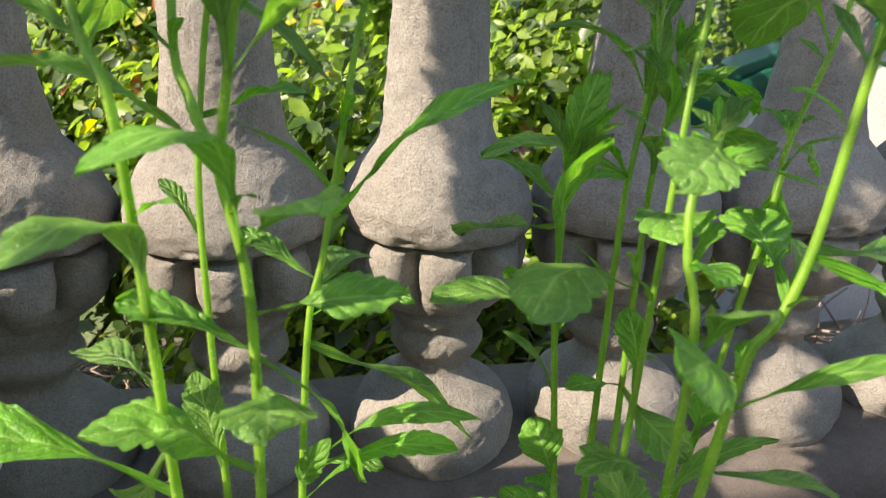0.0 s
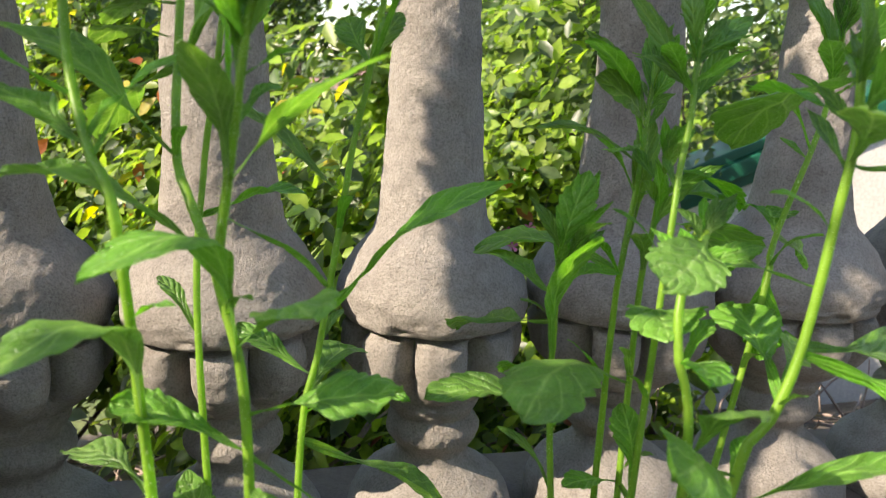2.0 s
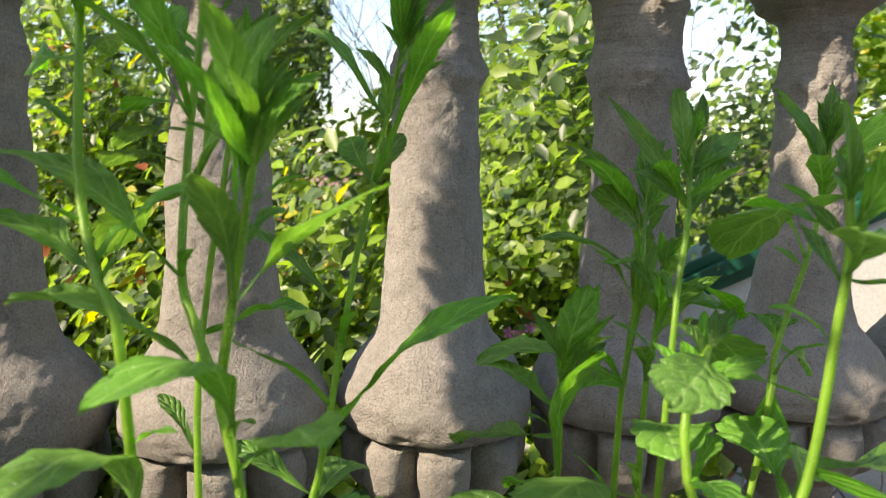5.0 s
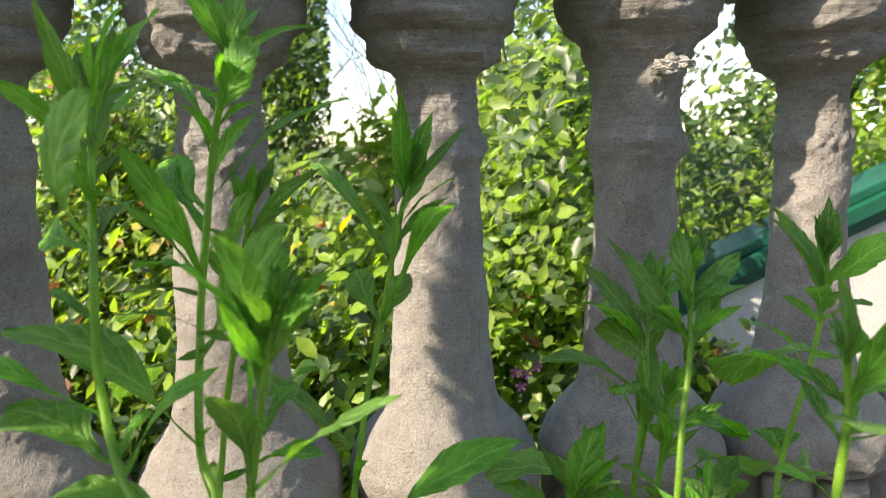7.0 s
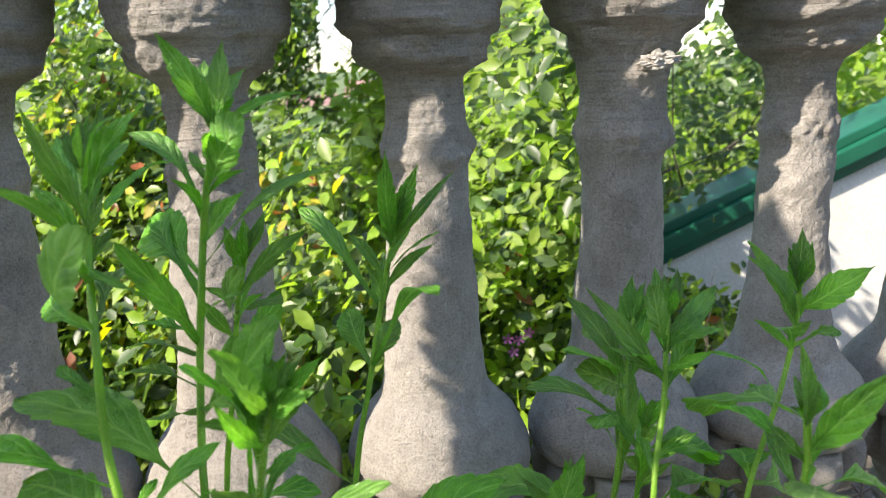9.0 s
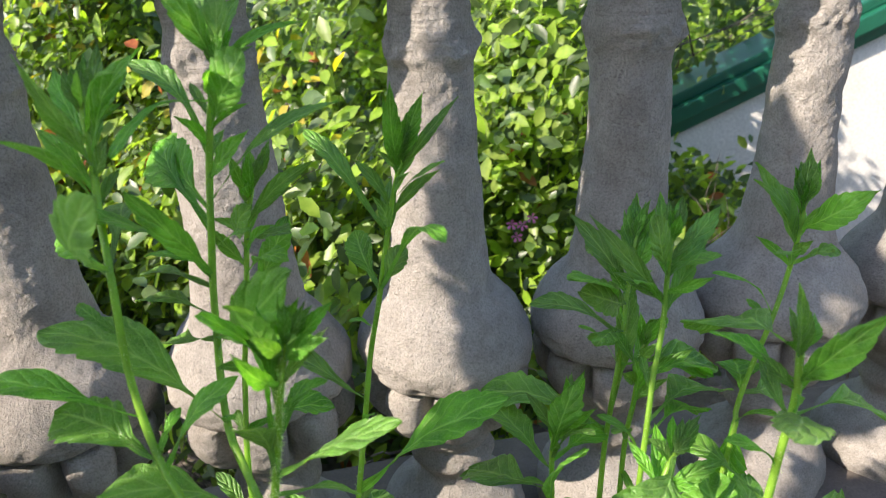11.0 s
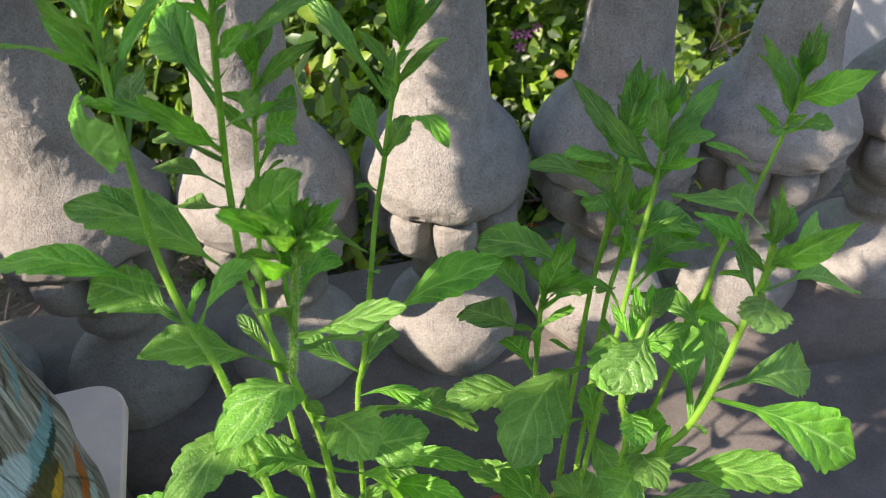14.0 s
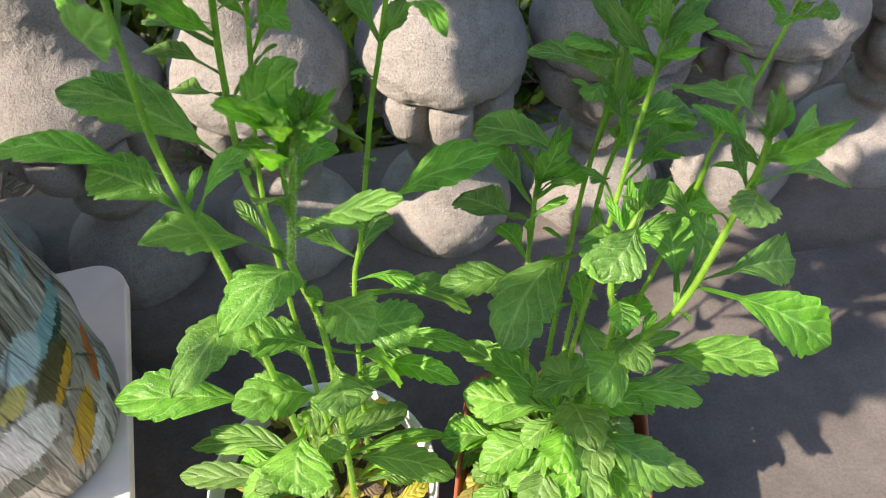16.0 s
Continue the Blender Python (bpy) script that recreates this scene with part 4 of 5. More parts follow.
# ---- painted vase on its board ----
def paint_mat():
    """Slanting brush strokes in greys and whites, with patches of teal, olive, ochre, orange and dark green."""
    m, nt, b, _ = nodes_of("brushed craft paint under varnish")
    co = coords(nt)
    uv = coords(nt, "UV")                                   # x: turn round the vase, y: height in metres
    warp = noise_node(nt, co, 14, 3, 0.6)
    mp = nt.nodes.new("ShaderNodeMapping")
    mp.inputs["Rotation"].default_value = (0, 0, 0.30)
    mp.inputs["Scale"].default_value = (75, 8, 1)
    wv = nt.nodes.new("ShaderNodeVectorMath")
    wv.operation = "MULTIPLY_ADD"
    wv.inputs[1].default_value = (0.018, 0.03, 0)
    link(nt, warp.outputs["Color"], wv.inputs[0])
    link(nt, uv, wv.inputs[2])
    link(nt, wv.outputs[0], mp.inputs["Vector"])
    strokes = noise_node(nt, mp.outputs[0], 1.0, 8, 0.7, 0.6)
    fine = noise_node(nt, mp.outputs[0], 4.0, 5, 0.7)
    c = ramp(nt, strokes.outputs[0], [(0.36, (0.035, 0.034, 0.024)), (0.45, (0.17, 0.165, 0.125)), (0.53, (0.38, 0.375, 0.32)), (0.64, (0.70, 0.69, 0.63))]).outputs[0]
    SLATE, PALE, DARK, OLIVE, OCHRE = (0.20, 0.40, 0.42), (0.50, 0.64, 0.64), (0.025, 0.075, 0.05), (0.085, 0.08, 0.025), (0.60, 0.36, 0.02)
    STONE, CHALK, STRAW, ORANGE = (0.36, 0.34, 0.29), (0.80, 0.80, 0.77), (0.64, 0.56, 0.16), (0.52, 0.17, 0.03)
    for tx, tz, rx, rz, turn, colour in (
            (0.135, 0.181, 0.080, 0.014, -3.10, SLATE),
            (0.067, 0.186, 0.038, 0.018, -3.07, PALE),
            (0.136, 0.172, 0.045, 0.005, -3.06, DARK),
            (0.085, 0.148, 0.052, 0.021, -2.94, OLIVE),
            (0.092, 0.138, 0.046, 0.008, -2.77, OCHRE),
            (0.098, 0.116, 0.068, 0.012, -2.71, STONE),
            (0.014, 0.119, 0.052, 0.028, -2.92, CHALK),
            (0.022, 0.164, 0.029, 0.013, -2.88, STRAW),
            (0.160, 0.110, 0.036, 0.017, -2.30, ORANGE),
            (0.163, 0.083, 0.030, 0.012, -2.79, PALE),
            (0.072, 0.074, 0.056, 0.018, -2.55, OCHRE),
            (0.092, 0.055, 0.036, 0.011, -2.66, CHALK),
            (0.030, 0.058, 0.040, 0.009, -1.83, STONE),
            (-0.027, 0.075, 0.036, 0.013, -3.09, DARK),
            (0.173, 0.241, 0.043, 0.006, -2.68, SLATE)):
        mv = nt.nodes.new("ShaderNodeMapping")
        mv.vector_type = "TEXTURE"
        mv.inputs["Location"].default_value = (tx, tz, 0)
        mv.inputs["Rotation"].default_value = (0, 0, turn)
        mv.inputs["Scale"].default_value = (rx, rz, 1)
        wv2 = nt.nodes.new("ShaderNodeVectorMath")
        wv2.operation = "MULTIPLY_ADD"
        wv2.inputs[1].default_value = (0.020, 0.020, 0)
        link(nt, fine.outputs["Color"], wv2.inputs[0])
        off = nt.nodes.new("ShaderNodeVectorMath")
        off.inputs[1].default_value = (-0.010, -0.010, 0)
        link(nt, uv, off.inputs[0])
        link(nt, off.outputs[0], wv2.inputs[2])
        link(nt, wv2.outputs[0], mv.inputs["Vector"])
        ln = nt.nodes.new("ShaderNodeVectorMath")
        ln.operation = "LENGTH"
        flat = nt.nodes.new("ShaderNodeVectorMath")
        flat.operation = "MULTIPLY"
        flat.inputs[1].default_value = (1, 1, 0)
        link(nt, mv.outputs[0], flat.inputs[0])
        link(nt, flat.outputs[0], ln.inputs[0])
        k = ramp(nt, ln.outputs["Value"], [(0.86, (1, 1, 1)), (0.98, (0, 0, 0))]).outputs[0]
        shade = ramp(nt, fine.outputs[0], [(0.3, tuple(v * 0.45 for v in colour)), (0.65, tuple(min(1, v * 1.2) for v in colour))]).outputs[0]
        c = mix(nt, k, c, shade)
    seams = nt.nodes.new("ShaderNodeTexVoronoi")             # lapped edges of the strips
    seams.feature = "DISTANCE_TO_EDGE"
    seams.inputs["Scale"].default_value = 1.0
    ms = nt.nodes.new("ShaderNodeMapping")
    ms.inputs["Rotation"].default_value = (0, 0, -0.85)
    ms.inputs["Scale"].default_value = (17, 5, 1)
    link(nt, wv.outputs[0], ms.inputs["Vector"])
    link(nt, ms.outputs[0], seams.inputs["Vector"])
    lap = ramp(nt, seams.outputs["Distance"], [(0.0, (0, 0, 0)), (0.014, (1, 1, 1))]).outputs[0]
    c = mix(nt, 0.6, c, lap, "MULTIPLY")
    link(nt, c, b.inputs["Base Color"])
    b.inputs["Roughness"].default_value = 0.33
    bump(nt, b, [(lap, 0.8, 0.002), (strokes.outputs[0], 0.8, 0.004), (fine.outputs[0], 0.7, 0.002)])
    return m


PAINT = paint_mat()


def vase(x, y, z):
    prof = [(0.0001, 0.0), (0.080, 0.0), (0.090, 0.006), (0.096, 0.03), (0.099, 0.068), (0.098, 0.10), (0.099, 0.15), (0.097, 0.17), (0.093, 0.20), (0.091, 0.235), (0.086, 0.27), (0.074, 0.32), (0.058, 0.36), (0.048, 0.40), (0.046, 0.43), (0.052, 0.45), (0.047, 0.452), (0.039, 0.43), (0.037, 0.40)]

    def shape(r, z0, a):
        wind = a + z0 * 9                                  # strips wound slantwise round the body
        q = noise.noise((math.cos(a) * 2 + z0 * 9, math.sin(a) * 2, z0 * 11))
        step = abs((wind * 5 / (2 * math.pi)) % 1.0 - 0.15)
        k = 1 + 0.03 * q + 0.018 * min(1, step * 2)
        return Vector((r * k * math.cos(a), r * k * math.sin(a), z0))
    rows = soften(resample(prof, 0.005), 1)
    thing = empty("vase", (x, y, z))
    for name, piece in (("body", [q for q in rows if q[1] < 0.4]), ("neck", rows[max(k for k, q in enumerate(rows) if q[1] < 0.4 and k < len(rows) - 12):])):
        vs, fs = lathe_data(piece, 120, shape)
        uvs = [(((k / 120 + 0.70) % 1.0) - 0.58, z0) for _, z0 in piece for k in range(120)]
        under(mesh_ob(name, vs, fs, PAINT, True, uvs), thing)
    return tagged(thing, "large vase wound with strips painted white, teal and ochre", "vase")


def stool(x, y, turn, w, l, top):
    """A low stool: x, y is the far right corner of its seat."""
    thing = tagged(empty("stool", (x, y, 0)), "low stool with a pale wooden seat with rounded corners", "stool")
    thing.rotation_euler = (0, 0, turn)
    bm = box_bm(-w, -l, top - 0.016, 0, 0, top)
    corner = [e for e in bm.edges if abs(e.verts[0].co.z - e.verts[1].co.z) > 0.01]
    bmesh.ops.bevel(bm, geom=corner, offset=0.040, segments=8, affect="EDGES", profile=0.5)
    rim = [e for e in bm.edges if len(e.link_faces) == 2 and e.calc_face_angle(0) > 1.2]
    bmesh.ops.bevel(bm, geom=rim, offset=0.002, segments=2, affect="EDGES", profile=0.5)
    part("seat", bm, BOARD, thing, "pale board with rounded corners")
    for sx in (-w + 0.05, -0.05):
        for sy in (-l + 0.05, -0.05):
            part("leg", box_bm(sx - 0.012, sy - 0.012, 0.001, sx + 0.012, sy + 0.012, top - 0.016, 0.003), BARK, thing)
    return thing


stool(-0.364, 0.565, 0.28, 0.24, 0.42, 0.175)
vase(-0.400, 0.343, 0.176)


# ---- beyond the balustrade ----
def leaf_cloud(spots, size, rng, tilt=0.9):
    """Small folded leaves: (place, scale, material slot)."""
    vs, fs, idx = [], [], []
    for p, sc, slot in spots:
        s = size * sc * rng.uniform(0.65, 1.35)
        face = SUN_DIR + Vector((rng.uniform(-tilt, tilt), rng.uniform(-tilt, tilt) - 0.15, rng.uniform(-tilt, tilt) + 0.25))   # leaves turn to the light
        rot = face.to_track_quat("Z", "Y").to_matrix() @ Matrix.Rotation(rng.uniform(0, 6.283), 3, "Z")
        k = len(vs)
        for q in ((0, -0.62, 0), (-0.30, -0.15, 0.08), (-0.25, 0.28, 0.05), (0, 0.62, -0.10), (0.25, 0.28, 0.05), (0.30, -0.15, 0.08), (0, 0.05, -0.02)):
            vs.append(p + rot @ (Vector(q) * s))
        for a, b in ((0, 1), (1, 2), (2, 3), (3, 4), (4, 5), (5, 0)):
            fs.append((k + 6, k + b, k + a))
            idx.append(slot)
    return vs, fs, idx


def twig_set(roots, rng, reach, levels=3, r=0.006):
    """Branching twigs from the roots; returns mesh data and the tips."""
    vs, fs, tips = [], [], []

    def branch(p, d, ln, rad, lev):
        pts = [p]
        for _ in range(5):
            d = (d + Vector((rng.uniform(-0.3, 0.3), rng.uniform(-0.3, 0.3), rng.uniform(-0.12, 0.22)))).normalized()
            pts.append(pts[-1] + d * ln / 5)
        a, b = tube_data(pts, [rad * (1 - 0.13 * i) for i in range(6)], 6)
        k = len(vs)
        vs.extend(a)
        fs.extend(tuple(i + k for i in f) for f in b)
        if lev == 0:
            tips.extend(pts[1:])
            return
        for _ in range(3):
            j = rng.randint(2, 5)
            nd = (d + Vector((rng.uniform(-1, 1), rng.uniform(-1, 1), rng.uniform(-0.3, 0.8)))).normalized()
            branch(pts[j], nd, ln * rng.uniform(0.5, 0.75), rad * 0.55, lev - 1)
        tips.append(pts[-1])
    for p, d in roots:
        branch(Vector(p), Vector(d).normalized(), reach * rng.uniform(0.8, 1.2), r, levels)
    return vs, fs, tips


def shrub(name, label, category, roots, reach, seed, leaf, per_tip, mats, weights, spread, r=0.006, levels=3, keep=None):
    rng = random.Random(seed)
    thing = tagged(empty(name), label, category)
    tips = []
    for root in roots:
        vs, fs, ends = twig_set([root], rng, reach, levels, r)
        tagged(under(mesh_ob("branch", vs, fs, BARK), thing), "branching thin brown limb")
        tips += ends
    spots = []
    for t in tips:
        for _ in range(per_tip):
            p = t + Vector((rng.gauss(0, spread), rng.gauss(0, spread), rng.gauss(0, spread)))
            if keep and not keep(p):
                continue
            slot = rng.choices(range(len(mats)), weights)[0]
            spots.append((p, 1.0, slot))
    a, b, idx = leaf_cloud(spots, leaf, rng)
    under(mesh_ob("crown", a, b, mats, True, None, idx), thing)
    thing.location.z = 0.05 - 0.065 * roots[0][0][1]
    return thing


def clear(p):
    return p.y > 0.98 + 0.05 * math.sin(p.x * 9)


shrub("shrub", "dense sunlit shrub with green, yellow and reddish leaves", "shrub",
      [((x, y, -0.8), (dx, 0.1, 1)) for x, y, dx in ((-1.5, 1.6, -0.1), (-1.15, 1.4, 0.1), (-0.85, 1.35, -0.2), (-0.6, 1.45, 0.1), (-0.95, 1.8, 0.0), (-0.5, 1.8, 0.1), (-1.3, 2.0, 0))],
      0.80, 21, 0.036, 8, [BUSH_A, BUSH_B, BUSH_Y, BUSH_R], [0.52, 0.435, 0.035, 0.01], 0.07, 0.012, 4, clear)
low_shrub = shrub("shrub", "low green shrub with round leaves and reddish tips", "shrub",
      [((x, y, -0.8), (dx, 0.1, 1)) for x, y, dx in ((-0.3, 1.35, 0), (-0.05, 1.3, 0.1), (0.15, 1.45, -0.1), (0.35, 1.5, 0.1), (0.0, 1.8, 0), (0.5, 1.9, 0))],
      0.62, 22, 0.032, 8, [BUSH_A, BUSH_B, BUSH_R], [0.60, 0.39, 0.01], 0.07, 0.010, 4, lambda p: clear(p) and (p.x < 0.28 * p.y or p.z < 0.16 + 0.05 * math.sin(p.x * 30)))
crooked = shrub("garden_tree", "leafy garden tree with dark crooked branches", "tree",
      [((0.3, 3.2, -0.9), (0.0, 0, 1)), ((-0.6, 3.4, -0.9), (-0.1, 0, 1)), ((0.9, 3.6, -0.9), (0.1, 0, 1))],
      1.5, 23, 0.036, 17, [BUSH_B, BUSH_A], [0.86, 0.14], 0.15, 0.016, 4, lambda p: (p.x / p.y < 0.23 + 0.03 * math.sin(p.z * 9) or noise.noise(p * 2.4) > -0.03) and p.z > 0.50 + 0.15 * math.sin(p.x * 5) and not (-0.42 < p.x / p.y * 3 < -0.10 and p.z > 0.80 + 0.15 * math.sin(p.x * 7)))
for limb in ([(-0.1, 2.75, 0.60), (0.17, 2.7, 0.67), (0.31, 2.7, 0.70), (0.54, 2.7, 0.81), (0.80, 2.75, 0.90)], [(0.15, 2.7, 0.67), (0.33, 2.72, 0.65), (0.62, 2.75, 0.62)]):
    line = smooth_line(limb, 16)
    vs, fs = tube_data(line, [0.022 - 0.0009 * i for i in range(16)], 8, 0.1)
    under(mesh_ob("limb", vs, fs, BARK), crooked)
shrub("garden_tree", "dark dense garden tree with deep shade inside", "tree",
      [((-2.1, 3.6, -0.9), (0.0, 0, 1)), ((-1.45, 3.3, -0.9), (0.05, 0, 1)), ((-1.0, 3.9, -0.9), (-0.1, 0, 1))],
      1.45, 27, 0.040, 15, [BUSH_B, BUSH_A], [0.75, 0.25], 0.15, 0.018, 4, lambda p: p.x / p.y < -0.160)
shrub("garden_tree", "bright light-green garden tree in full sun", "tree",
      [((1.6, 4.0, -1.0), (0.1, 0, 1)), ((2.4, 4.4, -1.0), (-0.1, 0, 1)), ((1.0, 4.8, -1.0), (0, 0, 1))],
      1.13, 24, 0.055, 18, [BUSH_A, BUSH_Y], [0.97, 0.03], 0.17, 0.03, 4, clear)


shrub("garden_tree", "tall bright green tree across the garden", "tree",
      [((-1.2, 6.5, -1.4), (0.0, 0, 1)), ((0.6, 7.0, -1.4), (0.1, 0, 1)), ((2.6, 7.5, -1.4), (0.0, 0, 1)), ((4.4, 7.0, -1.4), (0.0, 0, 1))],
      1.01, 25, 0.062, 20, [BUSH_A, BUSH_B], [0.75, 0.25], 0.22, 0.04, 4, lambda p: not (-0.15 < p.x / p.y < -0.03 and p.z > 0.85))
shrub("shrub", "light green bush behind the sloping garden wall", "shrub",
      [((x, 2.95, -0.8), (0.0, 0.05, 1)) for x in (0.5, 0.9, 1.3, 1.7, 2.1)],
      0.9, 26, 0.055, 8, [BUSH_A, BUSH_R], [0.99, 0.01], 0.12, 0.012, 4, lambda p: p.y > 2.6)


# Added occluder bush, mostly hidden by a baluster, to shade the wall's left end.
shrub("shrub", "dark leafy bush added beside the white garden wall to shade it", "shrub",
      [((0.40, 2.15, -0.8), (-0.05, 0.0, 1)), ((0.44, 2.2, -0.8), (-0.1, 0, 1)), ((0.38, 2.05, -0.8), (-0.05, 0, 1))],
      0.50, 28, 0.045, 6, [BUSH_B, BUSH_A], [0.5, 0.5], 0.07, 0.011, 4, lambda p: 0.12 * p.y < p.x < 0.25 * p.y and p.z < 0.06)


def blossom(x, y, z, turn):
    """A small pink flower of five petals among the shrub's leaves."""
    vs, fs = [(0, 0, 0)], []
    for k in range(5):
        a = turn + k * 2 * math.pi / 5
        for da, r, lift in ((-0.42, 0.004, 0.001), (-0.36, 0.008, 0.003), (0.0, 0.010, 0.003), (0.36, 0.008, 0.003), (0.42, 0.004, 0.001)):
            vs.append((r * math.cos(a + da), -lift - 0.002, r * math.sin(a + da)))
        i = 1 + 5 * k
        fs += [(0, i, i + 1), (0, i + 1, i + 2), (0, i + 2, i + 3), (0, i + 3, i + 4)]
    ob = mesh_ob("blossom", [(x + a, y + b, z + c) for a, b, c in vs], fs, BLOSSOM)
    return tagged(under(ob, low_shrub), "small pink five-petalled flower")


for x, y, z, turn in ((0.112, 1.13, 0.352, 0.2), (0.130, 1.14, 0.346, 0.9), (0.120, 1.13, 0.330, 0.5), (0.146, 1.14, 0.358, 0.1)):
    blossom(x, y, z, turn)


def litter():
    """Dry twigs and fallen leaves on the bank just behind the kerb."""
    rng = random.Random(5)
    vs, fs = [], []
    for _ in range(260):
        p = Vector((rng.uniform(-0.9, 1.0), rng.uniform(1.02, 1.7), 0))
        p.z = -0.04 - 0.42 * (p.y - 0.95) + rng.uniform(-0.01, 0.05)
        p.x, p.y = along(p.x, p.y - 0.745)
        d = Vector((rng.uniform(-1, 1), rng.uniform(-1, 0.6), rng.uniform(-0.4, 0.7))).normalized()
        ln = rng.uniform(0.06, 0.22)
        pts = [p + d * ln * i / 4 + Vector((rng.uniform(-0.006, 0.006), rng.uniform(-0.006, 0.006), rng.uniform(-0.006, 0.006))) for i in range(5)]
        a, b = tube_data(pts, [rng.uniform(0.0018, 0.0042) * (1 - 0.12 * i) for i in range(5)], 5)
        k = len(vs)
        vs.extend(a)
        fs.extend(tuple(i + k for i in f) for f in b)
    tagged(mesh_ob("dry_twigs", vs, fs, TWIG), "pinkish brown dry twigs lying behind the kerb", "twigs", "", "stuff")
    vs, fs = [], []
    for j in range(25):
        for i in range(61):
            x, y = -2.6 + 5.2 * i / 60, 0.91 + 1.9 * j / 24
            vs.append((*along(x, y - 0.745), -0.03 - 0.42 * (y - 0.91) + 0.05 * noise.noise((x * 3, y * 3, 1)) * min(1, (y - 0.91) * 8)))
    for j in range(24):
        for i in range(60):
            a = j * 61 + i
            fs.append((a, a + 1, a + 62, a + 61))
    tagged(mesh_ob("bank", vs, fs, BANK), "earth bank with dry litter sloping down behind the kerb", "ground", "", "structure")


litter()


# ---- unseen tub tree, added beside the viewer to shade the terrace ----
def shade_caster_tree():
    thing = tagged(empty("shade_tree", (-0.80, 0.0, 0)), "unseen leafy tree in a tub, added to cast shade", "tree")
    rng = random.Random(77)
    part("tub", box_bm(-0.17, 0.14, 0.001, 0.17, 0.385, 0.63, 0.012), CASTER_WOOD, thing, "unseen tub added to block low sun")
    line = smooth_line([(0.10, 0.18, 0.62), (0.12, 0.17, 0.80), (0.16, 0.22, 0.96), (0.20, 0.32, 1.16), (0.20, 0.33, 1.30)], 14)
    vs, fs = tube_data(line, [0.014 - 0.0005 * i for i in range(14)], 10, 0.08)
    under(mesh_ob("trunk", vs, fs, BARK), thing)
    line = smooth_line([(0.122, 0.172, 0.81), (0.16, 0.14, 0.93), (0.20, 0.08, 1.08), (0.20, -0.05, 1.30)], 10)
    vs, fs = tube_data(line, [0.010 - 0.0006 * i for i in range(10)], 8, 0.08)
    under(mesh_ob("branch", vs, fs, BARK), thing)
    # each leaf clump is placed to block sun from chosen balusters, plants or floor
    spots = []
    for cx, cy, cz, r, count in ((0.20, 0.312, 1.11, (0.07, 0.036, 0.17), 520), (0.20, 0.312, 1.28, (0.07, 0.036, 0.12), 360), (0.20, 0.255, 1.22, (0.07, 0.042, 0.14), 340),
                                 (0.20, 0.090, 1.07, (0.08, 0.085, 0.16), 90), (0.20, -0.055, 1.33, (0.08, 0.090, 0.16), 190), (0.20, 0.03, 1.24, (0.08, 0.08, 0.14), 80), (0.20, -0.065, 0.97, (0.07, 0.045, 0.08), 50)):
        k = 0
        while k < count:
            q = Vector((rng.uniform(-1, 1), rng.uniform(-1, 1), rng.uniform(-1, 1)))
            if q.length < 1 - 0.2 * noise.noise(q * 3):
                spots.append((Vector((cx + q.x * r[0], cy + q.y * r[1], cz + q.z * r[2])), 1.0, 0))
                k += 1
    a, b, idx = leaf_cloud(spots, 0.05, rng)
    under(mesh_ob("crown", a, b, [BUSH_B], True, None, idx), thing)


shade_caster_tree()


# Unseen box out of view, added to keep sun off the left baluster feet.
def cabinet():
    thing = tagged(empty("cabinet", (-0.83, 0.495, 0)), "unseen low wooden box, added to shade the left baluster feet", "cabinet")
    part("body", box_bm(-0.15, -0.055, 0.001, 0.15, 0.055, 0.535, 0.006), CASTER_WOOD, thing)
    part("top", box_bm(-0.158, -0.06, 0.537, 0.158, 0.06, 0.56, 0.006), CASTER_WOOD, thing)


cabinet()


def house_behind():
    """The plain house wall at the viewer's back, which closes the terrace."""
    bm = box_bm(-4.0, -2.95, 0.0, 5.0, -2.7, 2.7)
    me = bpy.data.meshes.new("wall_south")
    bm.to_mesh(me)
    bm.free()
    me.materials.append(HOUSE)
    tagged(new("wall_south", me), "plain pale rendered house wall behind the terrace", "wall", "", "structure")


house_behind()


# Added tree whose crown blocks sun from the left part of the garden wall.
shrub("garden_tree", "slender tree added to shade the white garden wall", "tree",
      [((0.24, 2.0, -0.8), (0.0, 0.0, 1)), ((0.30, 2.1, -0.8), (-0.02, 0.0, 1))],
      0.86, 31, 0.034, 16, [BUSH_A, BUSH_B], [0.5, 0.5], 0.10, 0.010, 4, lambda p: 0.04 * p.y < p.x < 0.21 * p.y and p.z < 1.15)


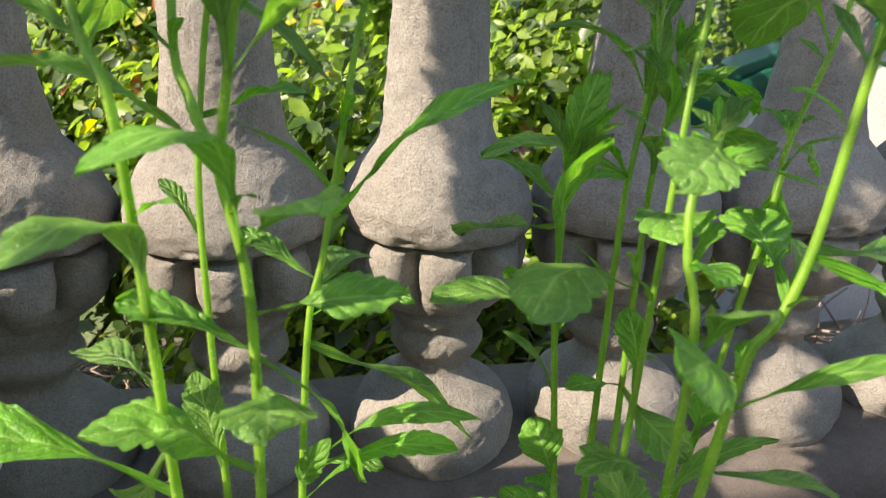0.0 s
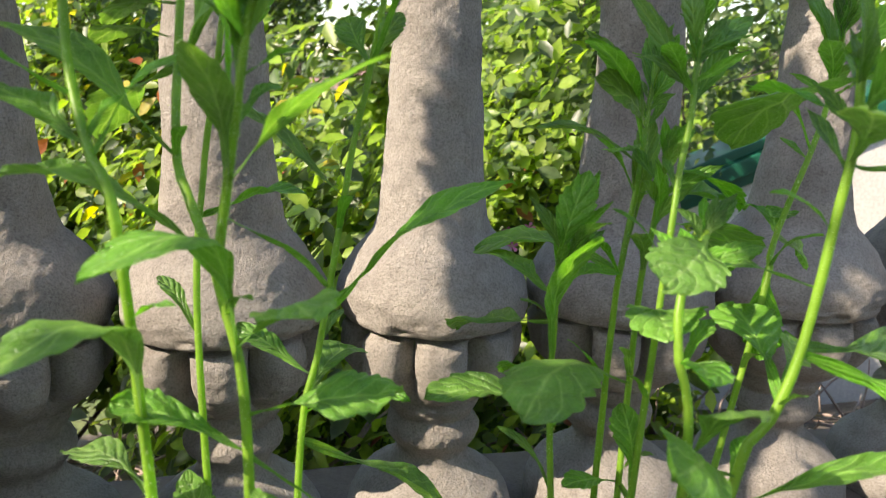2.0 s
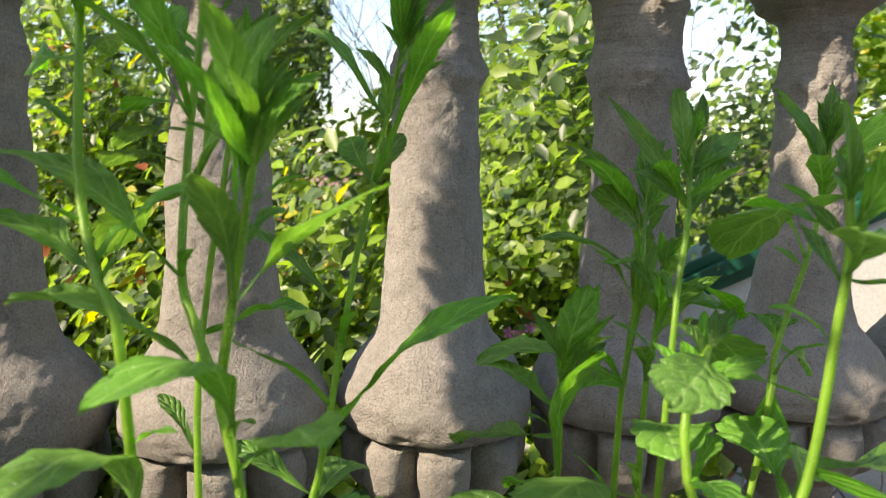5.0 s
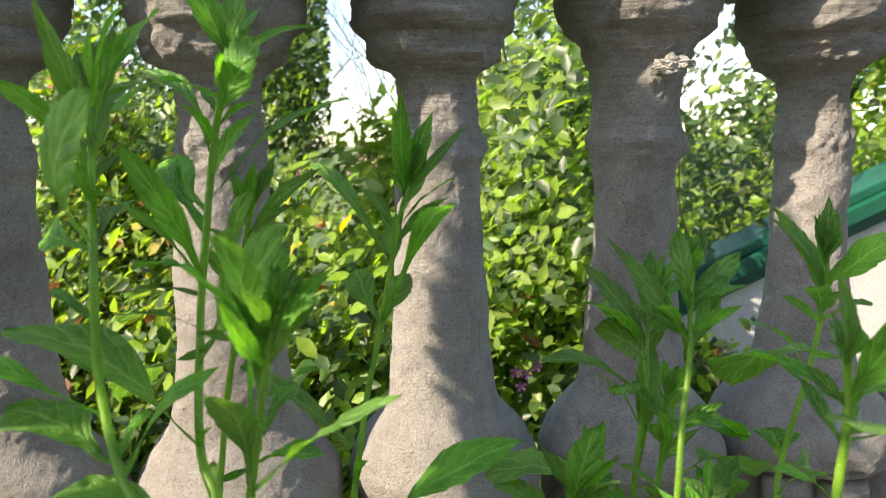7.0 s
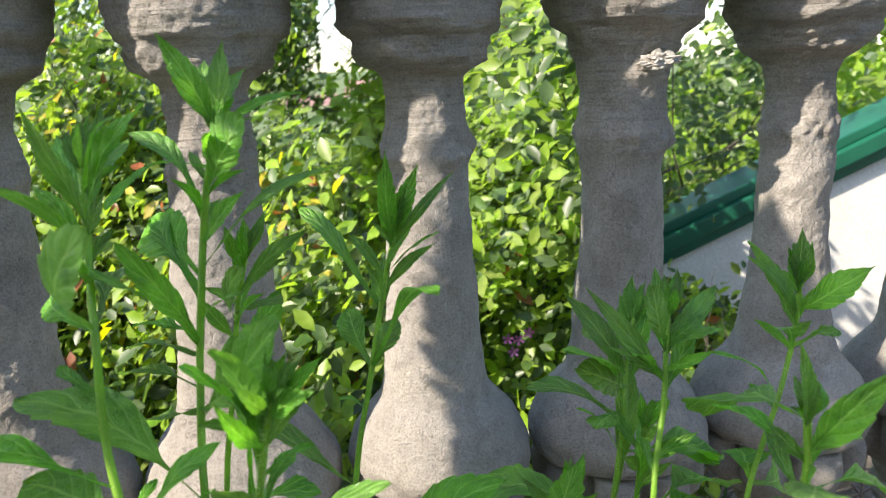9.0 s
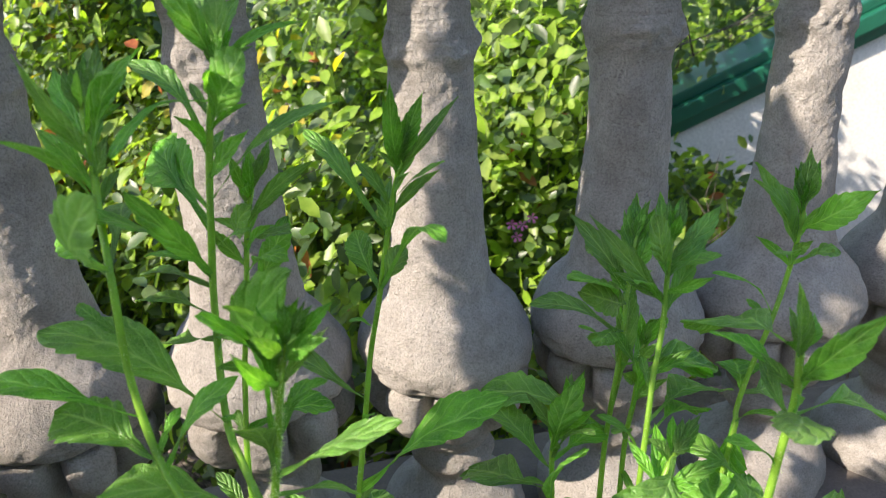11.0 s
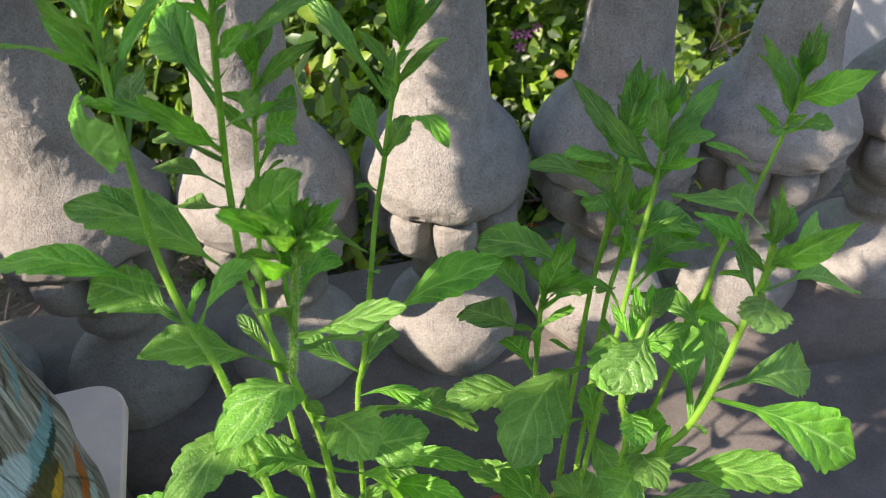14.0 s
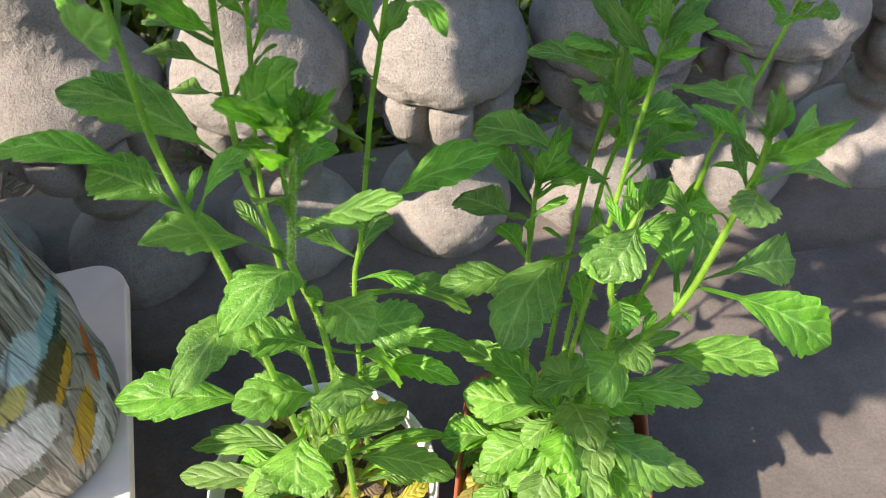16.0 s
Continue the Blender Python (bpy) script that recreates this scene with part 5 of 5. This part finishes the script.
# ---- sloping garden wall and far houses ----
def sloped_wall():
    thing = tagged(empty("garden_wall", (0.72, 2.3, -0.079)), "white plastered sloping garden wall with a green metal cap", "wall")
    run, rise = 2.6, 2.6 * 0.465
    bm = bmesh.new()
    fr = [bm.verts.new(v) for v in ((0, 0, -1.0), (run, 0, -1.0), (run, 0, 0.2 + rise), (0, 0, 0.2))]
    f = bm.faces.new(fr)
    ext = bmesh.ops.extrude_face_region(bm, geom=[f])
    bmesh.ops.translate(bm, verts=[v for v in ext["geom"] if isinstance(v, bmesh.types.BMVert)], vec=(0, 0.16, 0))
    bmesh.ops.recalc_face_normals(bm, faces=bm.faces)
    part("wall", bm, WALL, thing)
    ang = math.atan2(rise, run)
    ln = math.hypot(run, rise) + 0.1
    for name, z0, z1, y0, y1 in (("lower_flange", 0.0, 0.035, -0.022, 0.18), ("cap", 0.035, 0.085, -0.040, 0.20), ("ridge", 0.085, 0.118, -0.016, 0.176)):
        bm = box_bm(-0.05, y0, z0, ln, y1, z1, 0.006)
        bmesh.ops.transform(bm, matrix=pose(0, 0, 0.2, 0, -math.degrees(ang), 0), verts=bm.verts)
        part(name, bm, GREEN_METAL, thing)
    return thing


sloped_wall()


def far_house(x, y, z, w, d, h, roof, turn, tiles, label):
    thing = tagged(empty("house", (x, y, z)), label, "house", "far houses on the hill")
    thing.rotation_euler = (0, 0, turn)
    part("wall", box_bm(-w / 2, -d / 2, -3, w / 2, d / 2, h), FAR_WHITE, thing)
    bm = bmesh.new()
    o = 0.4
    vs = [bm.verts.new(v) for v in ((-w / 2 - o, -d / 2 - o, h), (w / 2 + o, -d / 2 - o, h), (w / 2 + o, d / 2 + o, h), (-w / 2 - o, d / 2 + o, h), (-w / 2 - o, 0, h + roof), (w / 2 + o, 0, h + roof))]
    for f in ((0, 1, 5, 4), (2, 3, 4, 5), (1, 2, 5), (3, 0, 4), (3, 2, 1, 0)):
        bm.faces.new([vs[i] for i in f])
    part("roof", bm, tiles, thing)
    for k in range(3):
        xx = -w / 2 + w * (k + 0.5) / 3
        part("window", box_bm(xx - 0.5, -d / 2 - 0.05, 1.0, xx + 0.5, -d / 2 + 0.05, 2.4), DARK_GLASS, thing)
    return thing


far_house(61, 130, -2.6, 11, 8, 5, 3.6, 0.4, FAR_RED, "far white house with a red tiled roof")
far_house(-11, 150, -8.0, 10, 8, 5, 3.0, -0.2, FAR_PINK, "far white house with a faded pinkish roof")
far_house(-19, 120, -8.8, 9, 8, 4, 3.0, 0.3, FAR_PINK, "far white house with a faded pinkish roof")
